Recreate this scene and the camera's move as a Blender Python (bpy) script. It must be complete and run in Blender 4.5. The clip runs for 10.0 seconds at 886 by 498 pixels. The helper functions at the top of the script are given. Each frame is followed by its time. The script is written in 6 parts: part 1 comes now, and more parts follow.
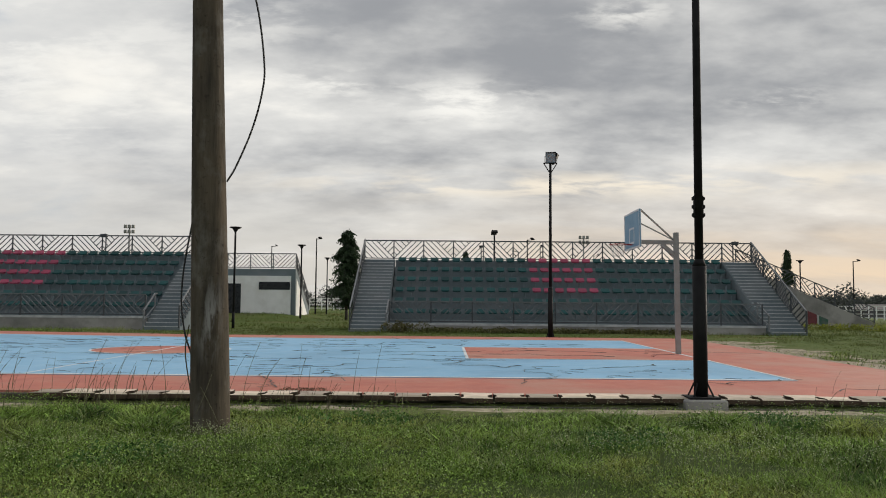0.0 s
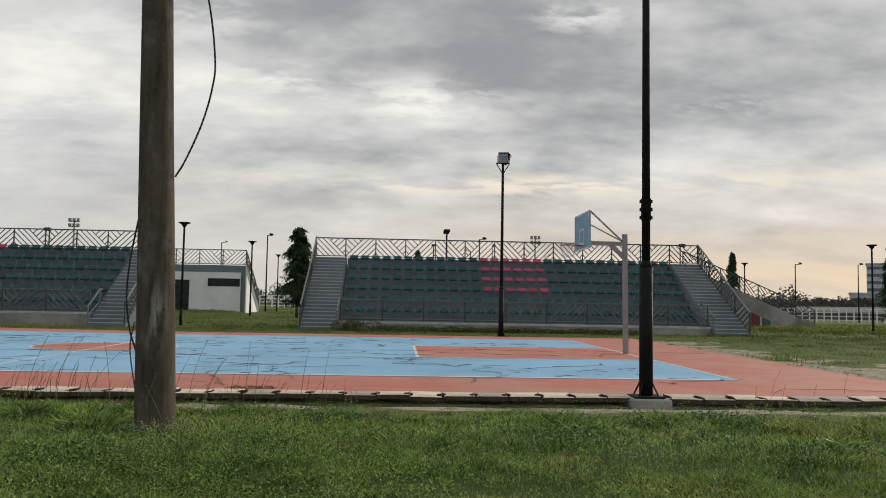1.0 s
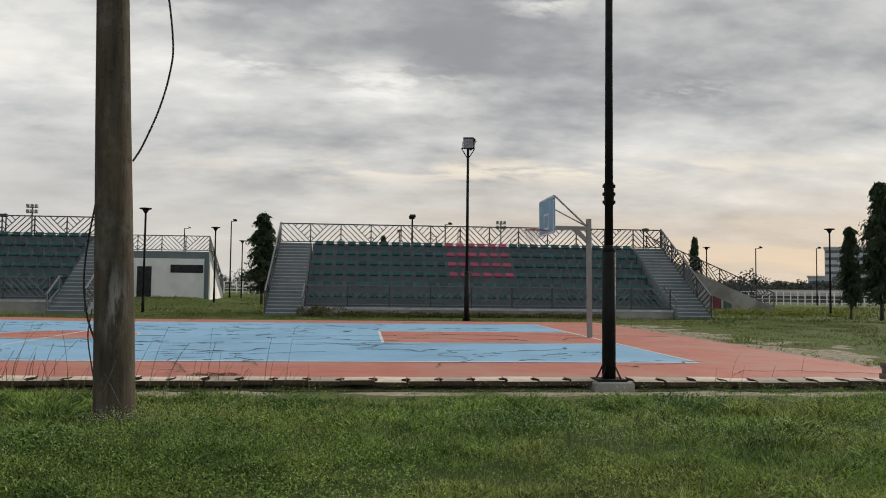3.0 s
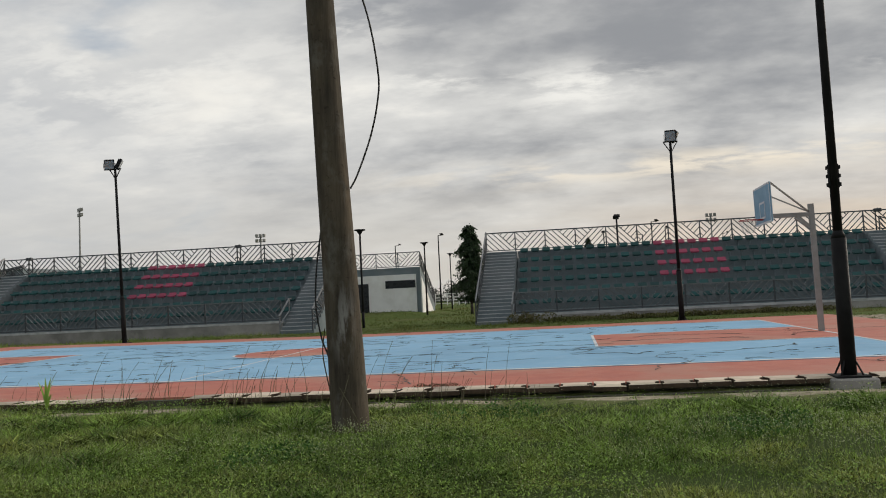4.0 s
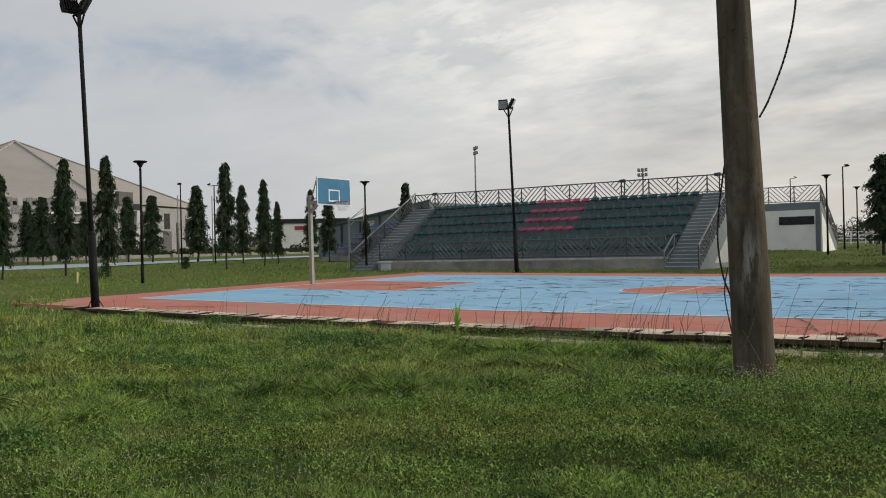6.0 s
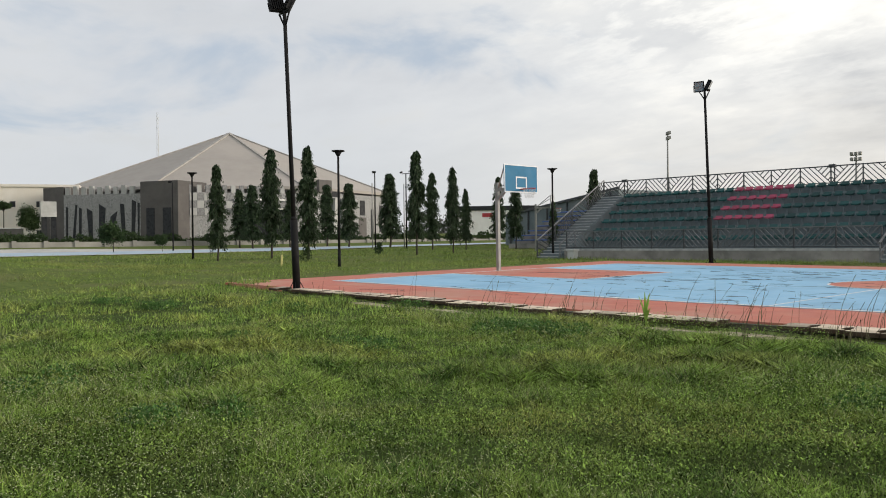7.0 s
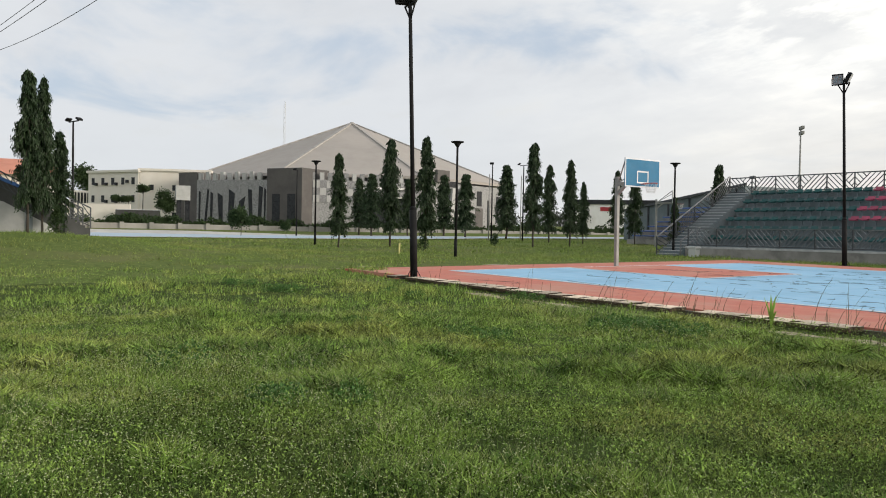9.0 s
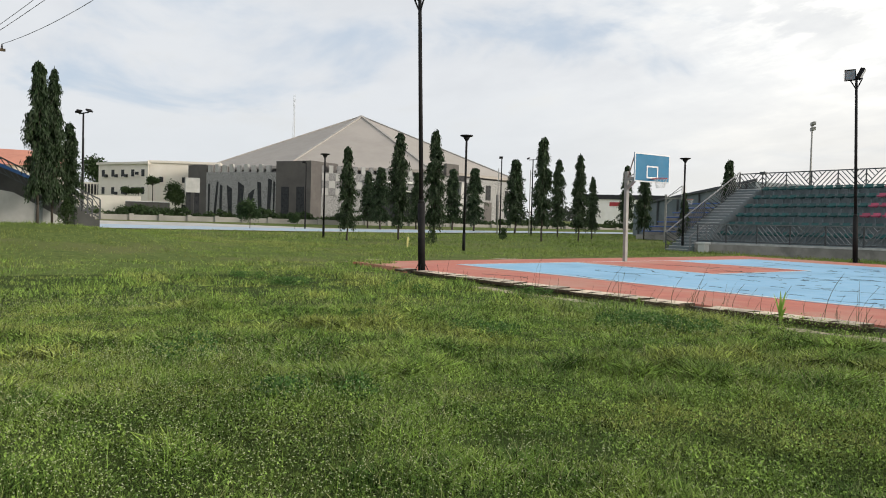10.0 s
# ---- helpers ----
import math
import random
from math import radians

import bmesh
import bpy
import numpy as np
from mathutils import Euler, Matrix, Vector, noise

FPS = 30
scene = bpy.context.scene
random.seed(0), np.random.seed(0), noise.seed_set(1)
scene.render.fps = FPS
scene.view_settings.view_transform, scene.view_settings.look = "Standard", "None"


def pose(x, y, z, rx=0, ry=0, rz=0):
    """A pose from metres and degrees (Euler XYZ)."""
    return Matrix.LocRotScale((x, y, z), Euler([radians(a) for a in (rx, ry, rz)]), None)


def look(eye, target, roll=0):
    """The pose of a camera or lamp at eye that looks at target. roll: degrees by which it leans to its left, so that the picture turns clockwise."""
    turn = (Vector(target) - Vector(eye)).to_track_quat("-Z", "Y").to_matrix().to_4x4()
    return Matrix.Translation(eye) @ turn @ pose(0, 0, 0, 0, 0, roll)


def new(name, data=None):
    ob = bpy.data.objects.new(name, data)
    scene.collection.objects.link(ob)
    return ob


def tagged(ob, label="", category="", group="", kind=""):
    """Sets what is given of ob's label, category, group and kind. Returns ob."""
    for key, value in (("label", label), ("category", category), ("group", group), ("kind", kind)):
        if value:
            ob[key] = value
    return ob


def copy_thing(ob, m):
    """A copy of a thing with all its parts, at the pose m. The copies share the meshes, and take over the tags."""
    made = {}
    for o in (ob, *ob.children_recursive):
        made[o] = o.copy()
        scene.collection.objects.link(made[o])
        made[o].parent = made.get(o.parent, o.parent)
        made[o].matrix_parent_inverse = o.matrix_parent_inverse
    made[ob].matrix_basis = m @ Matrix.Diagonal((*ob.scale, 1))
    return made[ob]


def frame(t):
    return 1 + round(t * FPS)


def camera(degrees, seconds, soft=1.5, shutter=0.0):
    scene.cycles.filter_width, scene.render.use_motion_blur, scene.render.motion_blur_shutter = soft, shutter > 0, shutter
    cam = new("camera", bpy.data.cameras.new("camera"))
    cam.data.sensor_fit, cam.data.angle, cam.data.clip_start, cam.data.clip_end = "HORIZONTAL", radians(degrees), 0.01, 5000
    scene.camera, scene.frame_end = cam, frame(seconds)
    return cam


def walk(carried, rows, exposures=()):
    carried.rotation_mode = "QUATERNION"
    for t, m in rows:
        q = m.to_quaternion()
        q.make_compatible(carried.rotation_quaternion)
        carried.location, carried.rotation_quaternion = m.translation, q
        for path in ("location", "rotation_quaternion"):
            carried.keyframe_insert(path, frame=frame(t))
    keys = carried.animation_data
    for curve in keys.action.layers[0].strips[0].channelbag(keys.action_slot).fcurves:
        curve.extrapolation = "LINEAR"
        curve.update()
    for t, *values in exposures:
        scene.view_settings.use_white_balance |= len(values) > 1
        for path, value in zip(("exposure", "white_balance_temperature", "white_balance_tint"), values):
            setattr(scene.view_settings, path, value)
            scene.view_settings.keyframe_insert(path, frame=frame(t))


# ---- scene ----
cam = camera(56.1, 10.0, soft=1.0)
PATH = [
    (0, (7.653, -22.621, 1.239), (7.647, -20.626, 1.384), 0.5),
    (0.5, (7.683, -22.599, 1.241), (7.728, -20.605, 1.388), 0.8),
    (1, (7.673, -22.648, 1.244), (7.781, -20.656, 1.387), 1.0),
    (1.5, (7.701, -22.6, 1.225), (7.87, -20.611, 1.35), 1.0),
    (2, (7.705, -22.606, 1.239), (7.925, -20.621, 1.341), 1.3),
    (3.5, (7.703, -22.655, 1.245), (7.822, -20.662, 1.358), -0.9),
    (4, (7.642, -22.693, 1.264), (7.346, -20.72, 1.395), -2.8),
    (4.5, (7.624, -22.696, 1.279), (7.117, -20.765, 1.398), -3.5),
    (5, (7.538, -22.631, 1.303), (6.828, -20.763, 1.381), -2.6),
    (5.5, (7.474, -22.693, 1.293), (6.547, -20.921, 1.323), -1.5),
    (6, (7.406, -22.621, 1.292), (6.275, -20.972, 1.298), -1.3),
    (7.5, (7.363, -22.553, 1.287), (5.805, -21.298, 1.259), 0.0),
    (8, (7.393, -22.621, 1.302), (5.804, -21.407, 1.266), 0.6),
    (8.5, (7.409, -22.639, 1.291), (5.791, -21.463, 1.257), 0.9),
    (9, (7.392, -22.632, 1.3), (5.75, -21.49, 1.261), 1.1),
    (9.5, (7.335, -22.589, 1.296), (5.683, -21.463, 1.248), 1.2),
    (10, (7.366, -22.596, 1.296), (5.713, -21.471, 1.242), 1.5),
]
walk(cam, [(t, look(eye, target, roll)) for t, eye, target, roll in PATH],
     exposures=[(0.0, 0.04), (1.0, 0.0), (2.0, -0.04), (3.5, -0.03), (4.0, -0.07), (4.5, -0.06), (5.0, -0.09), (5.5, -0.07), (6.2, 0.02), (7.3, 0.38), (8.5, 0.42), (10.0, 0.5)])

# ---- world, sun ----
SUN_AZ = radians(50)          # from +y towards +x
SUN_EL = radians(14)
world = bpy.data.worlds.new("sky")
scene.world = world
world.use_nodes = True


def build_sky():
    nt = world.node_tree
    nt.nodes.clear()
    ln = nt.links.new
    out = nt.nodes.new("ShaderNodeOutputWorld")
    bg = nt.nodes.new("ShaderNodeBackground")
    bg.inputs[1].default_value = 1.0
    ln(bg.outputs[0], out.inputs[0])
    co = nt.nodes.new("ShaderNodeTexCoord")
    sep = nt.nodes.new("ShaderNodeSeparateXYZ")
    ln(co.outputs["Generated"], sep.inputs[0])

    def math_(op, a, b=None, c=None, clamp=False):
        n = nt.nodes.new("ShaderNodeMath")
        n.operation = op
        n.use_clamp = clamp
        for i, v in enumerate((a, b, c)):
            if v is None:
                continue
            if isinstance(v, (int, float)):
                n.inputs[i].default_value = v
            else:
                ln(v, n.inputs[i])
        return n.outputs[0]

    def ramp(fac, lo, hi, to0=0.0, to1=1.0):
        n = nt.nodes.new("ShaderNodeMapRange")
        n.interpolation_type = "SMOOTHSTEP"
        ln(fac, n.inputs[0])
        for i, v in zip((1, 2, 3, 4), (lo, hi, to0, to1)):
            n.inputs[i].default_value = v
        return n.outputs[0]

    def mix(fac, a, b):
        n = nt.nodes.new("ShaderNodeMix")
        n.data_type = "RGBA"
        if isinstance(fac, (int, float)):
            n.inputs[0].default_value = fac
        else:
            ln(fac, n.inputs[0])
        for i, v in ((6, a), (7, b)):
            if isinstance(v, tuple):
                n.inputs[i].default_value = (*v, 1)
            else:
                ln(v, n.inputs[i])
        return n.outputs[2]

    x, y, z = sep.outputs
    up = math_("ADD", math_("MAXIMUM", z, 0.0), 0.22)
    comb = nt.nodes.new("ShaderNodeCombineXYZ")
    ln(math_("DIVIDE", x, up), comb.inputs[0])
    ln(math_("DIVIDE", y, up), comb.inputs[1])
    comb.inputs[2].default_value = 3.7

    def fbm(scale, detail, rough, seed, distort=0.0, stretch=1.0):
        n = nt.nodes.new("ShaderNodeTexNoise")
        n.inputs["Scale"].default_value = scale
        n.inputs["Detail"].default_value = detail
        n.inputs["Roughness"].default_value = rough
        n.inputs["Distortion"].default_value = distort
        m = nt.nodes.new("ShaderNodeMapping")
        m.inputs["Location"].default_value = (seed, seed * 0.7, 0)
        m.inputs["Scale"].default_value = (1.0, stretch, 1.0)
        ln(comb.outputs[0], m.inputs[0])
        ln(m.outputs[0], n.inputs["Vector"])
        return n.outputs[0]

    sky = nt.nodes.new("ShaderNodeTexSky")
    sky.sky_type = "NISHITA"
    sky.sun_disc = False
    sky.sun_elevation = SUN_EL
    sky.sun_rotation = SUN_AZ
    dim = nt.nodes.new("ShaderNodeVectorMath")
    dim.operation = "SCALE"
    ln(sky.outputs[0], dim.inputs[0])
    dim.inputs[3].default_value = 0.06
    az = math_("ADD", math_("MULTIPLY", x, math.sin(SUN_AZ)), math_("MULTIPLY", y, math.cos(SUN_AZ)))
    sunward = ramp(az, 0.0, 0.62)
    bright = ramp(az, -0.34, 0.42)
    low = ramp(z, 0.03, 0.19, 1.0, 0.0)
    turn = math_("ARCTAN2", x, y)

    def spot(a, e, wa, we):
        u = math_("DIVIDE", math_("SUBTRACT", turn, math.radians(a)), math.radians(wa))
        v = math_("DIVIDE", math_("SUBTRACT", z, math.sin(math.radians(e))), math.sin(math.radians(we)))
        r = math_("ADD", math_("MULTIPLY", u, u), math_("MULTIPLY", v, v))
        return math_("EXPONENT", math_("MULTIPLY", r, -1.0))

    big = fbm(0.62, 3.0, 0.45, SKY_SEED[0], 0.05)
    fine = fbm(2.8, 8.0, 0.54, SKY_SEED[1], 0.0, 1.25)
    puff = fbm(7.0, 6.0, 0.58, SKY_SEED[1] + 5.0, 0.1, 1.4)
    body = math_("ADD", math_("ADD", math_("MULTIPLY", big, 0.48), math_("MULTIPLY", fine, 0.40)), math_("MULTIPLY", puff, 0.12))
    # thinner cloud: the break before the sun side and the fleecy field west of it; thicker above the sun
    for k, (a, e, wa, we) in ((0.15, (1.0, 14.2, 4.6, 1.6)), (0.085, (-24.0, 12.0, 12.0, 4.5)), (-0.06, (14.0, 17.0, 13.0, 4.5)), (0.04, (-27.0, 16.5, 9.0, 3.5)), (0.02, (-8.0, 17.0, 8.0, 3.0)), (0.07, (-17.0, 15.5, 9.0, 3.5)), (-0.05, (24.0, 14.0, 10.0, 5.0))):
        body = math_("ADD", body, math_("MULTIPLY", spot(a, e, wa, we), k))
    shade = ramp(body, 0.33, 0.60)
    grey = mix(sunward, (0.50, 0.52, 0.548), (0.315, 0.326, 0.345))
    white = mix(bright, (0.555, 0.575, 0.60), (0.76, 0.755, 0.73))
    cloud = mix(shade, grey, white)
    cloud = mix(ramp(body, 0.545, 0.66, 0.0, 0.9), cloud, mix(bright, (0.53, 0.54, 0.545), (1.0, 0.97, 0.90)))
    # fleecy lumps where the cloud is thin
    lump = ramp(fbm(7.5, 7.0, 0.58, SKY_SEED[1] + 11.0, 0.15, 1.6), 0.44, 0.64)
    thin = None
    for k, (a, e, wa, we) in ((1.0, (1.5, 14.1, 4.6, 1.3)), (0.75, (-8.5, 15.2, 3.6, 0.9)), (0.7, (12.5, 19.6, 3.2, 0.9)), (0.5, (-24.0, 14.5, 8.0, 4.2)), (0.35, (-34.0, 15.0, 6.5, 4.5)), (0.5, (22.0, 13.5, 3.0, 0.7)), (0.45, (-14.0, 19.0, 5.0, 1.6))):
        v = math_("MULTIPLY", spot(a, e, wa, we), k)
        thin = v if thin is None else math_("ADD", thin, v)
    cloud = mix(math_("MULTIPLY", math_("MINIMUM", thin, 1.0), lump), cloud, (0.94, 0.925, 0.875))
    haze = mix(bright, (0.53, 0.555, 0.575), (0.64, 0.615, 0.565))
    haze = mix(math_("MULTIPLY", ramp(az, 0.45, 0.97), ramp(z, 0.0, 0.18, 1.0, 0.35)), haze, (0.88, 0.69, 0.49))
    streak = ramp(fbm(1.5, 5.0, 0.5, SKY_SEED[0] + 3.0, 0.2, 2.5), 0.38, 0.62, 0.65, 1.0)
    cloud = mix(math_("MULTIPLY", low, streak), cloud, haze)
    # lit cloud edges low over the sun side
    edge = math_("MULTIPLY", spot(11.0, 8.5, 20.0, 0.8), ramp(fbm(3.0, 7.0, 0.55, SKY_SEED[0] + 7.0, 0.3, 2.0), 0.42, 0.60))
    cloud = mix(math_("MULTIPLY", edge, 0.85), cloud, (0.98, 0.88, 0.72))
    gaps = fbm(1.5, 6.0, 0.55, SKY_SEED[2], 0.5)
    for k, (a, e, wa, we) in ((0.17, (-49.5, 12.9, 7.0, 1.9)), (0.15, (-41.0, 10.6, 4.0, 1.5)), (0.12, (-30.0, 17.3, 4.0, 1.8))):
        gaps = math_("ADD", gaps, math_("MULTIPLY", spot(a, e, wa, we), k))
    hole = ramp(gaps, 0.54, 0.72)
    hole = math_("MULTIPLY", math_("MULTIPLY", hole, ramp(z, 0.05, 0.13)), ramp(az, 0.12, 0.36, 1.0, 0.0))
    blue = mix(0.8, dim.outputs[0], (0.42, 0.495, 0.595))
    ln(mix(math_("MULTIPLY", hole, 0.85), cloud, blue), bg.inputs[0])


SKY_SEED = (4.1, 9.3, 2.2)
build_sky()

sun_data = bpy.data.lights.new("sun", "SUN")
sun_data.energy = 2.3
sun_data.angle = radians(22)
sun_data.color = (1.0, 0.90, 0.78)
sun = new("sun", sun_data)
sun.matrix_world = look((0, 0, 0), (-math.sin(SUN_AZ) * math.cos(SUN_EL), -math.cos(SUN_AZ) * math.cos(SUN_EL), -math.sin(SUN_EL)))


# ---- materials ----
def mat(name, c1, c2=None, scale=4.0, rough=0.7, metal=0.0, bump=0.0, fine=40.0, c3=None, big=0.4, island=0.0, lo=0.35, hi=0.65, spec=0.5, rand=0.0):
    """Procedural surface: two scales of noise between c1 and c2, a third colour in large patches, and fine relief."""
    m = bpy.data.materials.new(name)
    m.use_nodes = True
    nt = m.node_tree
    b = nt.nodes["Principled BSDF"]
    ln = nt.links.new
    b.inputs["Roughness"].default_value = rough
    b.inputs["Metallic"].default_value = metal
    b.inputs["Specular IOR Level"].default_value = spec
    co = nt.nodes.new("ShaderNodeTexCoord")

    def nz(s, d=5.0):
        n = nt.nodes.new("ShaderNodeTexNoise")
        n.inputs["Scale"].default_value = s
        n.inputs["Detail"].default_value = d
        n.inputs["Roughness"].default_value = 0.6
        ln(co.outputs["Object"], n.inputs["Vector"])
        return n.outputs[0]

    def rng(v, a, z, p=0.0, q=1.0):
        n = nt.nodes.new("ShaderNodeMapRange")
        ln(v, n.inputs[0])
        for i, w in zip((1, 2, 3, 4), (a, z, p, q)):
            n.inputs[i].default_value = w
        return n.outputs[0]

    def mixc(f, a, z):
        n = nt.nodes.new("ShaderNodeMix")
        n.data_type = "RGBA"
        ln(f, n.inputs[0])
        for i, v in ((6, a), (7, z)):
            if isinstance(v, tuple):
                n.inputs[i].default_value = (*v, 1)
            else:
                ln(v, n.inputs[i])
        return n.outputs[2]

    c2 = c2 or tuple(v * 0.75 for v in c1)
    col = mixc(rng(nz(scale), lo, hi), c1, c2)
    if c3:
        col = mixc(rng(nz(big), 0.48, 0.62), col, c3)
    if island or rand:
        if island:
            g = nt.nodes.new("ShaderNodeNewGeometry").outputs["Random Per Island"]
        else:
            g = nt.nodes.new("ShaderNodeObjectInfo").outputs["Random"]
        k = island or rand
        h = nt.nodes.new("ShaderNodeHueSaturation")
        ln(col, h.inputs["Color"])
        ln(rng(g, 0, 1, 1 - k, 1 + k), h.inputs["Value"])
        col = h.outputs[0]
    ln(col, b.inputs["Base Color"])
    if bump:
        bp = nt.nodes.new("ShaderNodeBump")
        bp.inputs["Strength"].default_value = bump
        bp.inputs["Distance"].default_value = 0.02
        ln(nz(fine, 4.0), bp.inputs["Height"])
        ln(bp.outputs[0], b.inputs["Normal"])
    rr = rng(nz(scale * 2.3), 0.3, 0.7, max(0.05, rough - 0.1), min(1.0, rough + 0.1))
    ln(rr, b.inputs["Roughness"])
    return m


M = {}
M["soil"] = mat("soil_and_turf", (0.070, 0.105, 0.028), (0.135, 0.170, 0.052), 4.0, 0.95, bump=0.8, fine=9, c3=(0.130, 0.142, 0.056), big=0.22, spec=0.04)
# Dark soil; the shade between near grass blades is put into its colour.
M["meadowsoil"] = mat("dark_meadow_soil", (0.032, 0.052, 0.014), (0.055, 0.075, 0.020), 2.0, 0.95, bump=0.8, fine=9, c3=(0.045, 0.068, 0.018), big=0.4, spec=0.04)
M["sand"] = mat("sandy_ground", (0.47, 0.41, 0.31), (0.20, 0.175, 0.115), 7.0, 0.95, bump=0.5, fine=20, spec=0.05)
M["blade"] = mat("grass_blades", (0.235, 0.350, 0.070), (0.082, 0.155, 0.032), 1.3, 0.6, c3=(0.295, 0.340, 0.086), big=0.5, island=0.9, spec=0.22, lo=0.41, hi=0.60)
M["dryblade"] = mat("dull_grass_blades", (0.225, 0.310, 0.078), (0.125, 0.185, 0.048), 0.9, 0.8, c3=(0.245, 0.280, 0.090), big=0.15, island=0.5, spec=0.08)
M["oliveblade"] = mat("olive_grass_blades", (0.140, 0.175, 0.048), (0.085, 0.112, 0.032), 0.6, 0.8, c3=(0.190, 0.185, 0.070), big=0.12, island=0.45, spec=0.08)
M["scrub"] = mat("brown_green_scrub", (0.095, 0.100, 0.040), (0.14, 0.125, 0.06), 1.5, 0.85, island=0.5, spec=0.08)
M["deadweed"] = mat("dead_weeds", (0.10, 0.065, 0.04), (0.15, 0.10, 0.06), 4.0, 0.9, island=0.5, spec=0.08)
# Slab sides: brown dirt, plus the shade of the notches painted in.
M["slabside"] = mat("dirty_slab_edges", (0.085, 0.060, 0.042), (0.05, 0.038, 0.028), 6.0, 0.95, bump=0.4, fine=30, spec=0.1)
M["darkweed"] = mat("dark_weed_leaves", (0.055, 0.125, 0.030), (0.085, 0.175, 0.042), 3.0, 0.6, island=0.5, spec=0.2)
M["weed"] = mat("weed_leaves", (0.130, 0.215, 0.038), (0.215, 0.315, 0.064), 2.0, 0.65, island=0.8, spec=0.15)
M["stem"] = mat("dry_seed_stems", (0.11, 0.10, 0.05), (0.06, 0.06, 0.03), 3.0, 0.8, island=0.4)
M["flower"] = mat("tiny_flowers", (0.52, 0.55, 0.34), (0.36, 0.42, 0.20), 6.0, 0.8)
M["red"] = mat("red_court_paint", (0.52, 0.165, 0.11), (0.45, 0.135, 0.095), 1.5, 0.75, bump=0.15, fine=60, c3=(0.47, 0.21, 0.15), big=0.35)
M["blue"] = mat("blue_court_paint", (0.22, 0.455, 0.66), (0.26, 0.505, 0.71), 1.2, 0.6, bump=0.12, fine=60, c3=(0.18, 0.385, 0.57), big=0.3)
M["line"] = mat("white_line_paint", (0.75, 0.77, 0.78), (0.55, 0.60, 0.64), 3.0, 0.7)
M["crack"] = mat("dark_cracks", (0.06, 0.07, 0.065), (0.10, 0.12, 0.12), 5, 0.9)
M["slab"] = mat("concrete_cover_slabs", (0.66, 0.56, 0.45), (0.48, 0.40, 0.31), 3.0, 0.9, bump=0.5, fine=30, c3=(0.44, 0.38, 0.28), big=1.2, rand=0.35)
M["channel"] = mat("channel_concrete", (0.12, 0.11, 0.085), (0.05, 0.05, 0.035), 4.0, 0.95, bump=0.4, fine=25)
M["conc"] = mat("weathered_concrete", (0.27, 0.26, 0.245), (0.17, 0.165, 0.155), 1.1, 0.9, bump=0.3, fine=25, c3=(0.33, 0.32, 0.30), big=0.5)
M["greycoat"] = mat("grey_painted_concrete", (0.156, 0.192, 0.206), (0.128, 0.160, 0.174), 0.9, 0.8, bump=0.2, fine=30, c3=(0.182, 0.204, 0.214), big=0.3)
M["stairedge"] = mat("worn_step_edges", (0.52, 0.53, 0.53), (0.34, 0.35, 0.355), 2.5, 0.85)
M["rail"] = mat("grey_painted_rail", (0.060, 0.068, 0.075), (0.04, 0.045, 0.05), 3.0, 0.55)
# The rail's own paint made paler: sky light on front railings is coloured in.
M["slat"] = mat("grey_painted_slats", (0.165, 0.178, 0.188), (0.12, 0.13, 0.138), 3.0, 0.38, metal=0.2)
M["handrail"] = mat("galvanised_handrail", (0.22, 0.23, 0.24), (0.15, 0.155, 0.16), 4.0, 0.45, metal=0.3)
M["seatg"] = mat("green_plastic", (0.010, 0.088, 0.086), (0.008, 0.068, 0.068), 5.0, 0.35, rand=0.3)
M["seatr"] = mat("red_plastic", (0.46, 0.085, 0.155), (0.38, 0.065, 0.125), 5.0, 0.45, rand=0.15)
M["black"] = mat("black_painted_steel", (0.010, 0.010, 0.011), (0.018, 0.018, 0.018), 3.0, 0.7, bump=0.05, fine=50, spec=0.12)
M["lampglass"] = mat("lamp_glass", (0.35, 0.37, 0.38), (0.22, 0.24, 0.25), 9.0, 0.2)
M["galv"] = mat("galvanised_post", (0.29, 0.29, 0.275), (0.22, 0.22, 0.21), 3.0, 0.6, metal=0.2)
M["board"] = mat("blue_board_paint", (0.034, 0.165, 0.285), (0.029, 0.145, 0.25), 2.0, 0.6, spec=0.2)
# Paler copy of the board blue, holding the sheen of a grazing view.
M["boardsheen"] = mat("faded_board_paint", (0.17, 0.31, 0.42), (0.14, 0.27, 0.375), 2.0, 0.5, spec=0.3)
M["boardback"] = mat("pale_board_paint", (0.6, 0.62, 0.63), (0.5, 0.52, 0.53), 2.0, 0.5)
M["rim"] = mat("red_rim_paint", (0.42, 0.05, 0.045), (0.3, 0.04, 0.04), 4.0, 0.5)
M["net"] = mat("frayed_net", (0.6, 0.6, 0.58), (0.45, 0.45, 0.43), 6.0, 0.9)
M["bark"] = mat("tree_bark", (0.060, 0.050, 0.038), (0.035, 0.029, 0.022), 5.0, 0.95, bump=0.6, fine=18)
M["leaf"] = mat("drooping_leaves", (0.020, 0.041, 0.016), (0.033, 0.058, 0.022), 1.2, 0.55, island=0.45, spec=0.3)
M["bush"] = mat("dark_foliage", (0.030, 0.055, 0.020), (0.050, 0.080, 0.030), 0.8, 0.7, island=0.4, spec=0.2)
# Far leaves greyed and lightened: the haze is part of this colour.
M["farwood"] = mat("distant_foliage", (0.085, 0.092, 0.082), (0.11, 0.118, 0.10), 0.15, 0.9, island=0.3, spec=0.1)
M["wire"] = mat("black_cable", (0.02, 0.02, 0.02), None, 5, 0.6)
M["white"] = mat("white_wall_paint", (0.82, 0.82, 0.80), (0.74, 0.74, 0.72), 0.8, 0.8, c3=(0.66, 0.65, 0.61), big=0.3)
